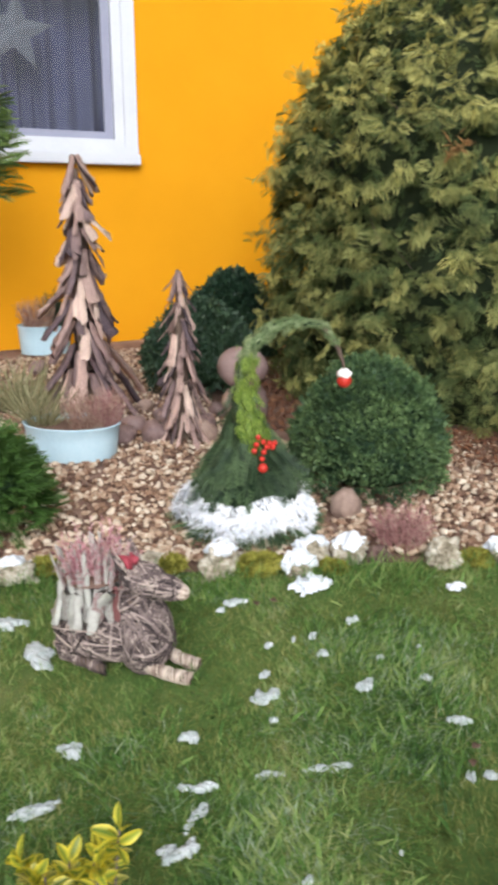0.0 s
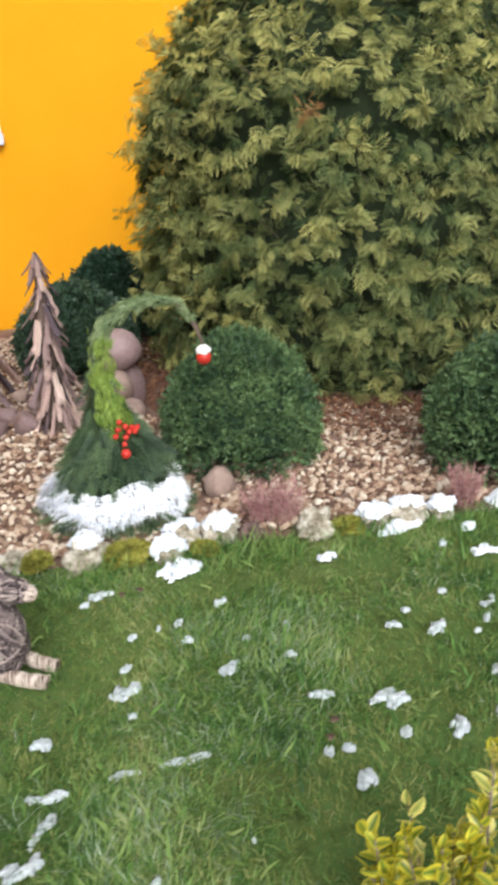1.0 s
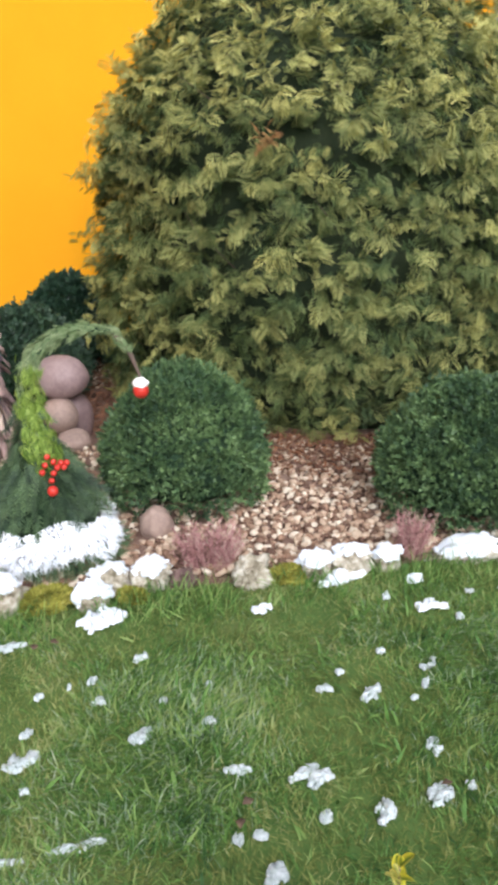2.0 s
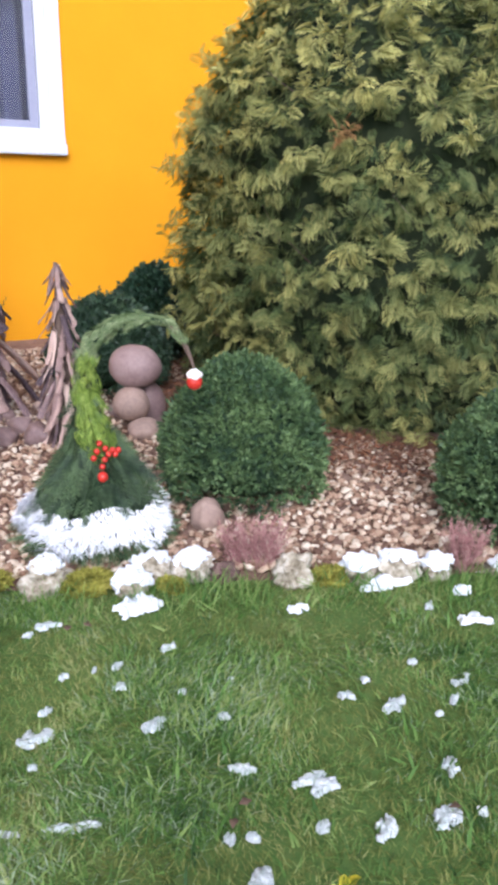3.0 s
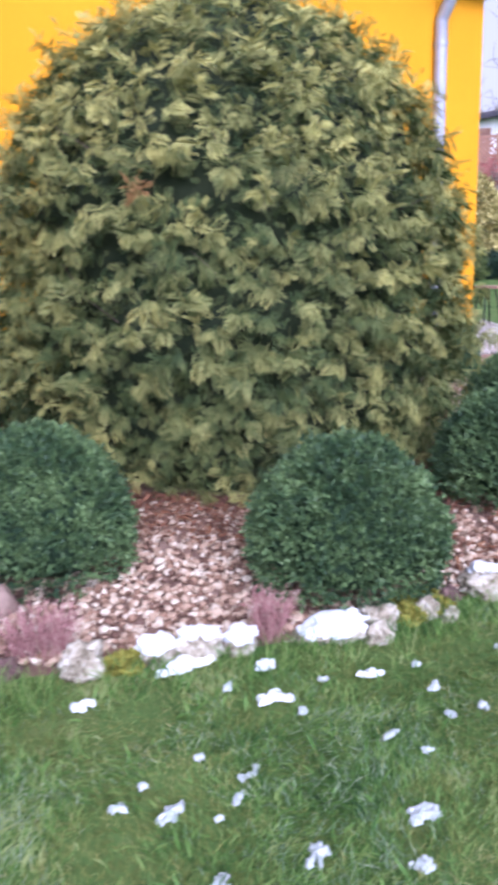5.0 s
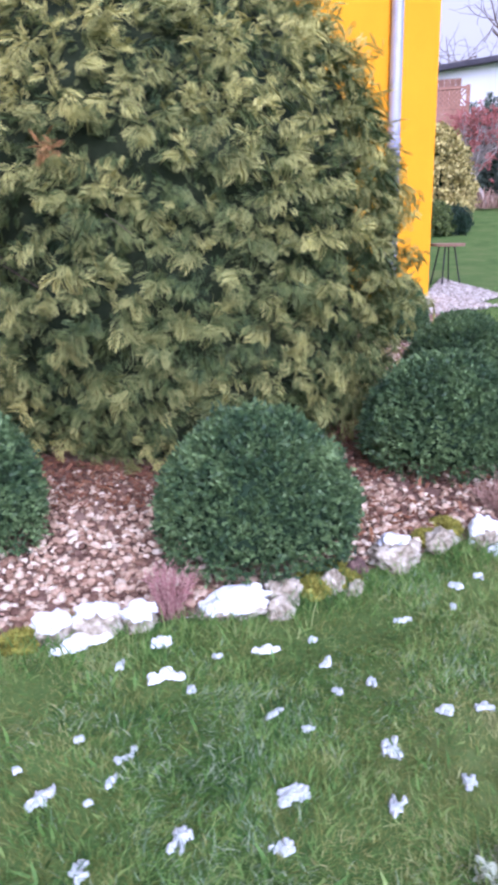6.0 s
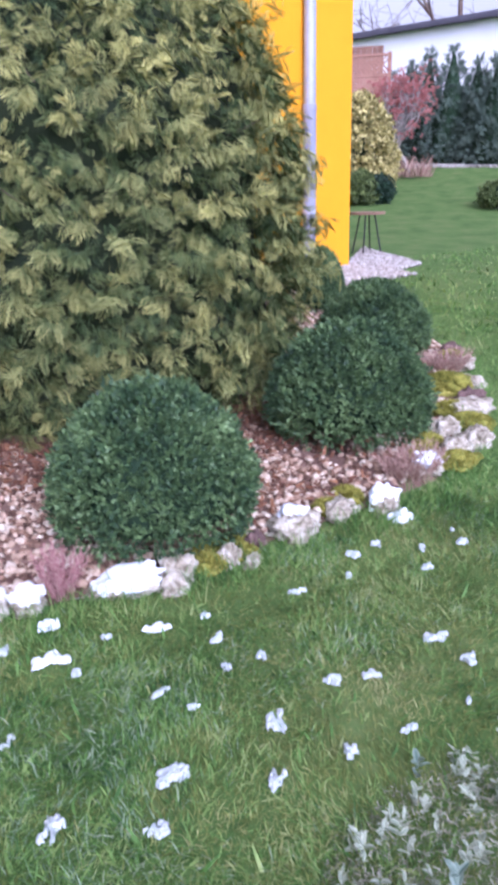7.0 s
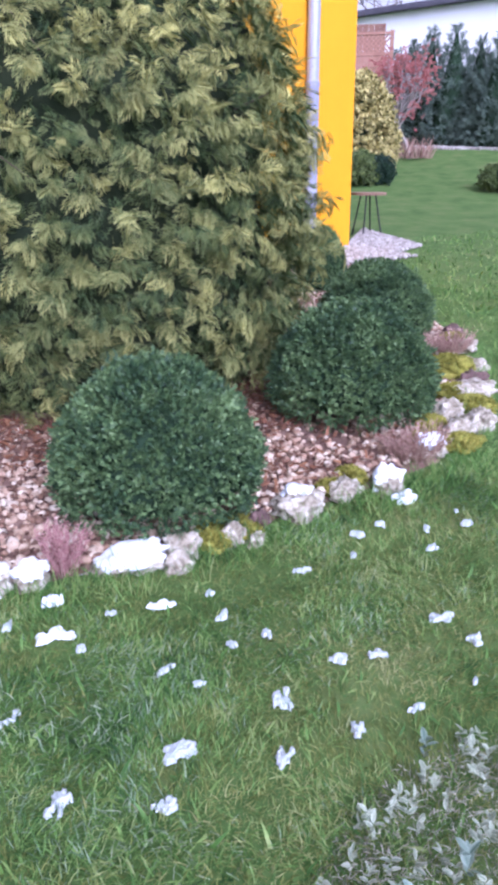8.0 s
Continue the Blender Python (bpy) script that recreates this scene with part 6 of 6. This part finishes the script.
for k in range(14):
    for s in (1, -1):
        bm = boxed(-0.29, 0.29, -0.004, 0.004, -0.020, 0.020)
        ob = part("lattice_slat", bm, M["fence"], fence)
        ob.matrix_basis = pose(-0.92 + k * 0.115, 0.006 * s, zf - 0.265, 0, 45 * s, 0)
fence2 = thing("board_fence", "brown wooden board fence behind the lattice panel", "fence", far_spot(42.6, 25.0), turn=-52)
for k in range(14):
    part("board", boxed(-1.5 + k * 0.16, -1.345 + k * 0.16, -0.012, 0.012, 0.02, 3.2, bevel=0.003), M["dark_fence"], fence2)
part("rail", boxed(-1.5, 0.75, 0.013, 0.05, 2.7, 2.8), M["dark_fence"], fence2)

ax0, ay0, _ = far_spot(46, 37)
ax1, ay1, _ = far_spot(28, 31.5)
nb = thing("neighbour_house", "white flat-roofed neighbouring house behind the hedge", "house", (ax0, ay0, 0), turn=math.degrees(math.atan2(ay1 - ay0, ax1 - ax0)))
ln = math.hypot(ax1 - ax0, ay1 - ay0)
part("wall", boxed(0, ln, 0, 8, 0.5, 7.15), M["white_render"], nb)
part("roof", boxed(-0.3, ln + 0.3, -0.35, 8.3, 7.152, 7.36, bevel=0.02), M["roof"], nb, "dark roof edge")


def bare_tree(az, dist, height, seed, label):
    t = thing("bare_tree", label, "tree", far_spot(az, dist))
    r = np.random.default_rng(seed)
    out = []

    def grow(p, d, length, rad, level):
        line = [p]
        for s in range(4):
            d = unit(d + r.normal(0, 0.16, 3) + np.array([0, 0, 0.05]))
            line.append(line[-1] + d * length / 4)
        out.append(tube(line, np.linspace(rad, rad * 0.6, 5), 7 if level < 2 else 4))
        if level < 4:
            for k in range(3 if level else 5):
                grow(line[2 + int(r.integers(3))], unit(d * 0.7 + r.normal(0, 0.6, 3)), length * 0.62, rad * 0.5, level + 1)
    grow(np.array([0, 0, -0.1]), np.array([0, 0, 1.0]), height * 0.5, height * 0.013, 0)
    v, f, _ = joined(*out)
    mesh_part("branchwork", array_mesh("branchwork", v, f, M["bark"], smooth=True), t)


bare_tree(35.6, 44, 15, 121, "tall leafless tree behind the neighbouring house")
bare_tree(32.5, 46, 13, 122, "leafless tree behind the neighbouring house")

# a strip of pale gravel at the far end of the lawn
n = 900
r = np.random.default_rng(124)
az, dd = 29 + 10 * r.random(n), 23.0 + 1.0 * r.random(n)
px, py = EYE[0] + dd * np.cos(np.radians(az)), EYE[1] + dd * np.sin(np.radians(az))
PEB = pebble_grid()
v, f, _ = scattered(PEB, frames(r.normal(0, 1, (n, 3)), r.normal(0, 1, (n, 3))), np.stack([0.03 + 0.05 * r.random(n)] * 3, -1) * np.array([1, 0.8, 0.6]), np.stack([px, py, gz(px, py) + 0.01], -1))
tagged(new("white_gravel", array_mesh("white_gravel", v, f, M["white_pebble"], smooth=True)), "strip of white stones at the far lawn's end", "gravel", kind="stuff")

# white gravel at the house corner
n = 3600
a, b = r.random((n, 1)), r.random((n, 1))
a, b = np.where(a + b > 1, 1 - a, a), np.where(a + b > 1, 1 - b, b)
p0, p1, p2 = np.array([6.7, 5.35]), np.array([8.95, 5.92]), np.array([9.75, 7.6])
q = p0 + a * (p1 - p0) + b * (p2 - p0)
q = np.where(r.random((n, 1)) < 0.55, q, np.array([6.7, 5.4]) + r.random((n, 2)) * np.array([1.5, 0.95]))
q = q[(q[:, 1] < WALL_Y - 0.02) | (q[:, 0] > CORNER_X + 0.02)]
px, py = q[:, 0], q[:, 1]
n = len(px)
v, f, _ = scattered(PEB, frames(r.normal(0, 1, (n, 3)), r.normal(0, 1, (n, 3))), np.stack([0.018 + 0.016 * r.random(n)] * 3, -1) * np.array([1, 0.8, 0.65]), np.stack([px, py, gz(px, py) + 0.02], -1))
tagged(new("white_gravel", array_mesh("white_gravel", v, f, M["white_pebble"], smooth=True)), "white gravel at the corner of the orange house", "gravel", kind="stuff")


# ---- leaf litter, fallen leaves, loose straws ----
n = 9400
a, d = radians(245) + radians(125) * (2 * r.random(n) - 1), 1.08 + 0.55 * r.random(n) ** 1.4
px, py = 3.19 + np.cos(a) * d, 3.89 + np.sin(a) * d
px, py = np.concatenate([px[:7600], 1.6 + 0.75 * r.random(800), 2.6 + 1.5 * r.random(1000)]), np.concatenate([py[:7600], 3.15 + 1.3 * r.random(800), 1.78 + 0.9 * r.random(1000)])
v, f, _ = scattered((np.array([(0, -0.2, 0), (0, 0.2, 0), (1, 0.1, 0.15), (1, -0.1, 0.1)]), np.array([(0, 3, 2), (0, 2, 1)]), np.zeros(4)), frames(r.normal(0, 1, (n, 3)) * np.array([1, 1, 0.25]), np.array([0, 0, 1.0]) + r.normal(0, 0.3, (n, 3))), 0.03 * (0.6 + 0.8 * r.random(n)), np.stack([px, py, gz(px, py) + 0.034 + 0.014 * r.random(n)], -1))
tagged(new("leaf_litter", array_mesh("leaf_litter", v, f, M["litter"])), "rust-red dead scales lying under the thuja bush", "leaf litter", kind="stuff")
LEAF_ON = leaf_template(0.7, 0.2, 0.3)
for k, (x, y, s) in enumerate(((0.92, 1.17, 0.03), (0.74, 1.95, 0.035), (1.33, 0.98, 0.028), (0.90, 1.14, 0.028), (0.79, 1.97, 0.03))):
    v, f, _ = LEAF_ON
    ob = mesh_part("dead_leaf", array_mesh("dead_leaf", v * np.array([s, s, s * 0.5]), f, M["dead_leaf"]), None, "", pose(x, y, float(gz(x, y)) + 0.03, 8, -6, k * 77))
    ob.modifiers.new("thickness", "SOLIDIFY").thickness = 0.0015
    tagged(ob, "withered brown leaf lying on the grass", "leaf", "dead leaves on the lawn")


# ---- gravel and grass ----
def pebbles(n, x0, x1, seed, y_hi=5.9):
    r = np.random.default_rng(seed)
    x = x0 + (x1 - x0) * r.random(n)
    lo = edge_y(x) + 0.06
    y = lo + (np.minimum(y_hi, WALL_Y) - lo) * r.random(n) ** 1.25
    keep = np.hypot(x - 3.19, y - 3.89) > 1.0 + 0.35 * r.random(n)
    keep &= ~((x > 1.55) & (x < 2.4) & (y > 3.15 + 0.15 * r.random(n)) & (y < 4.6))
    x, y = x[keep], y[keep]
    n = len(x)
    s = (0.009 + 0.013 * r.random(n) ** 1.8)
    size = np.stack([s * (1 + 0.3 * r.random(n)), s * (0.75 + 0.3 * r.random(n)), s * (0.5 + 0.3 * r.random(n))], -1)
    turn = frames(np.stack([r.normal(0, 1, n), r.normal(0, 1, n), r.normal(0, 0.3, n)], -1), np.array([0, 0, 1.0]) + r.normal(0, 0.35, (n, 3)))
    return x, y, gz(x, y) + 0.016 + 0.012 * r.random(n), size, turn


def rough_pebble(seed):
    v, f, t = pebble_grid()
    r = np.random.default_rng(seed)
    return v * (1 + 0.13 * r.normal(0, 1, (len(v), 1))), f, t


def chip(seed):
    """A pebble of eight faces, uneven, for the far part of the bed."""
    v = np.array([(1, 0, 0), (-1, 0, 0), (0, 1, 0), (0, -1, 0), (0, 0, 1), (0, 0, -1)], float) * (0.85 + 0.3 * np.random.default_rng(seed).random((6, 1)))
    return v, np.array([(0, 2, 4), (2, 1, 4), (1, 3, 4), (3, 0, 4), (2, 0, 5), (1, 2, 5), (3, 1, 5), (0, 3, 5)]), np.zeros(6)


PEBS = [rough_pebble(s) for s in range(4)]
sets = []
for k, (n, x0, x1) in enumerate(((8500, 0.0, 1.5), (13000, 1.5, 3.3), (11000, 3.3, 6.9), (1400, -2.0, 0.0))):
    x, y, z, size, turn = pebbles(n, x0, x1, 140 + k)
    near = np.hypot(x - 1.0, y) < 3.6
    sets.append(scattered(PEBS[k], turn[near], size[near], np.stack([x, y, z], -1)[near]))
    sets.append(scattered(chip(k), turn[~near], size[~near] * 1.1, np.stack([x, y, z], -1)[~near]))
v, f, _ = joined(*sets)
tagged(new("gravel", array_mesh("gravel", v, f, M["pebble"], smooth=True)), "cream, tan and rust-brown gravel covering the bed", "gravel", kind="stuff")
single = [array_mesh("pebble", p[0], p[1], M["pebble_single"], smooth=True) for p in PEBS]
x, y, z, size, turn = pebbles(2400, 0.1, 2.5, 150, 3.2)
near = np.argsort(y - edge_y(x))[:290]
for k in near:
    m = Matrix.Translation((x[k], y[k], z[k] + 0.006)) @ Matrix(turn[k].tolist()).to_4x4() @ Matrix.Diagonal((*(size[k] * 1.1), 1))
    mesh_part("pebble", single[k % 4], bed, "", m)


def lushness(x, y):
    """Where the lawn is thick and green (above zero) and where moss and thatch show."""
    return np.array([noise.noise(Vector((a * 1.5, b * 1.9, 3.0))) + 0.7 * noise.noise(Vector((a * 4.5, b * 5.5, 8.0))) + 0.35 * noise.noise(Vector((a * 14, b * 16, 1.0))) for a, b in zip(np.asarray(x).tolist(), np.asarray(y).tolist())])


def grass(name, n, xs, ys, length, width, seed, label, fade=0.05, mat="grass", lush=-0.25, flip=1):
    r = np.random.default_rng(seed)
    x = xs[0] + (xs[1] - xs[0]) * r.random(n)
    y = ys[0] + (ys[1] - ys[0]) * r.random(n)
    inner = np.minimum(np.minimum(x - xs[0], xs[1] - x), y - ys[0]) / fade
    keep = (y < edge_y(x) - 0.03 + 0.04 * r.random(n)) & (r.random(n) < inner)
    x, y = x[keep], y[keep]
    rich = lushness(x, y)
    keep = flip * (rich - lush) + r.normal(0, 0.18, len(x)) > 0
    x, y, rich = x[keep], y[keep], rich[keep]
    n = len(x)
    lean = np.stack([np.array([noise.noise(Vector((a * 3.3, b * 3.3, c))) for a, b in zip(x.tolist(), y.tolist())]) for c in (11.0, 23.0)], -1)
    along = np.concatenate([lean * 1.3 + r.normal(0, 0.62, (n, 2)), (0.60 + 0.6 * r.random((n, 1)))], 1)
    size = length * (0.55 + 0.65 * r.random(n)) * np.clip(1 + 0.55 * rich, 0.5, 1.6)
    tmpl = (SHORT[0] * np.array([1, width, 1]), SHORT[1], SHORT[2])
    v, f, t = scattered(tmpl, frames(along, np.array([0, 0, 1.0]) + r.normal(0, 0.3, (n, 3))), size, np.stack([x, y, gz(x, y) - 0.006], -1))
    return tagged(new(name, array_mesh(name, v, f, M[mat], tip=t)), label, "grass", kind="stuff")


grass("grass", 200000, (-1.3, 4.0), (0.05, 2.9), 0.034, 1.25, 160, "short damp winter grass of the lawn", 0.5, "grass", -0.12)
grass("grass", 190000, (-1.0, 3.9), (0.2, 2.8), 0.029, 1.6, 164, "mossy yellow-brown thatch showing between the grass", 0.5, "thatch", 0.10, -1)
grass("grass", 56000, (-0.8, 3.8), (0.3, 2.4), 0.032, 1.1, 165, "pale dew-wet grass blades in the lawn", 0.5, "dewy", 0.12)
grass("grass", 80000, (2.8, 7.5), (-0.6, 4.6), 0.036, 1.7, 161, "short damp winter grass of the lawn", 1.0, "grass", -1.5)
grass("grass", 22000, (5.0, 13.0), (-0.5, 10.0), 0.06, 3.0, 162, "short damp winter grass of the lawn", 2.0, "grass", -1.5)
grass("grass", 22000, (-5.0, 4.5), (-4.5, 3.2), 0.05, 2.6, 163, "short damp winter grass of the lawn", 2.5, "grass", -1.5)

# longer grass left standing against the edging stones
r = np.random.default_rng(170)
n = 5200
x = -0.6 + 5.6 * r.random(n)
y = edge_y(x) - 0.02 - 0.17 * r.random(n) ** 1.3
keep = np.array([noise.noise(Vector((a * 6, 2.0, 5.0))) for a in x]) > -0.12
x, y = x[keep], y[keep]
n = len(x)
along = np.concatenate([r.normal(0, 0.6, (n, 2)), 0.9 + 0.4 * r.random((n, 1))], 1)
v, f, tip = scattered((BLADE[0] * np.array([1, 0.8, 1]), BLADE[1], BLADE[2]), frames(along, r.normal(0, 1, (n, 3))), 0.05 + 0.05 * r.random(n), np.stack([x, y, gz(x, y) - 0.006], -1))
tagged(new("grass", array_mesh("grass", v, f, M["grass"], tip=tip)), "longer tufts of grass along the edging stones", "grass", kind="stuff")

# coarse tussocks scattered through the lawn
r = np.random.default_rng(171)
m, per = 1500, 16
cx, cy = -0.7 + 4.6 * r.random(m), 0.45 + 2.2 * r.random(m)
keep = cy < edge_y(cx) - 0.06
cx, cy = cx[keep], cy[keep]
m = len(cx)
x, y = np.repeat(cx, per) + r.normal(0, 0.014, m * per), np.repeat(cy, per) + r.normal(0, 0.014, m * per)
n = len(x)
along = np.concatenate([np.repeat(r.normal(0, 0.45, (m, 2)), per, 0) + r.normal(0, 0.5, (n, 2)), 0.8 + 0.4 * r.random((n, 1))], 1)
v, f, tip = scattered((BLADE[0] * np.array([1, 1.1, 1]), BLADE[1], BLADE[2]), frames(along, np.array([0, 0, 1.0]) + r.normal(0, 0.3, (n, 3))), np.repeat(0.026 + 0.024 * r.random(m), per) * (0.6 + 0.6 * r.random(n)), np.stack([x, y, gz(x, y) - 0.004], -1))
tagged(new("grass", array_mesh("grass", v, f, M["grass"], tip=tip)), "coarse tussocks of winter grass in the lawn", "grass", kind="stuff")
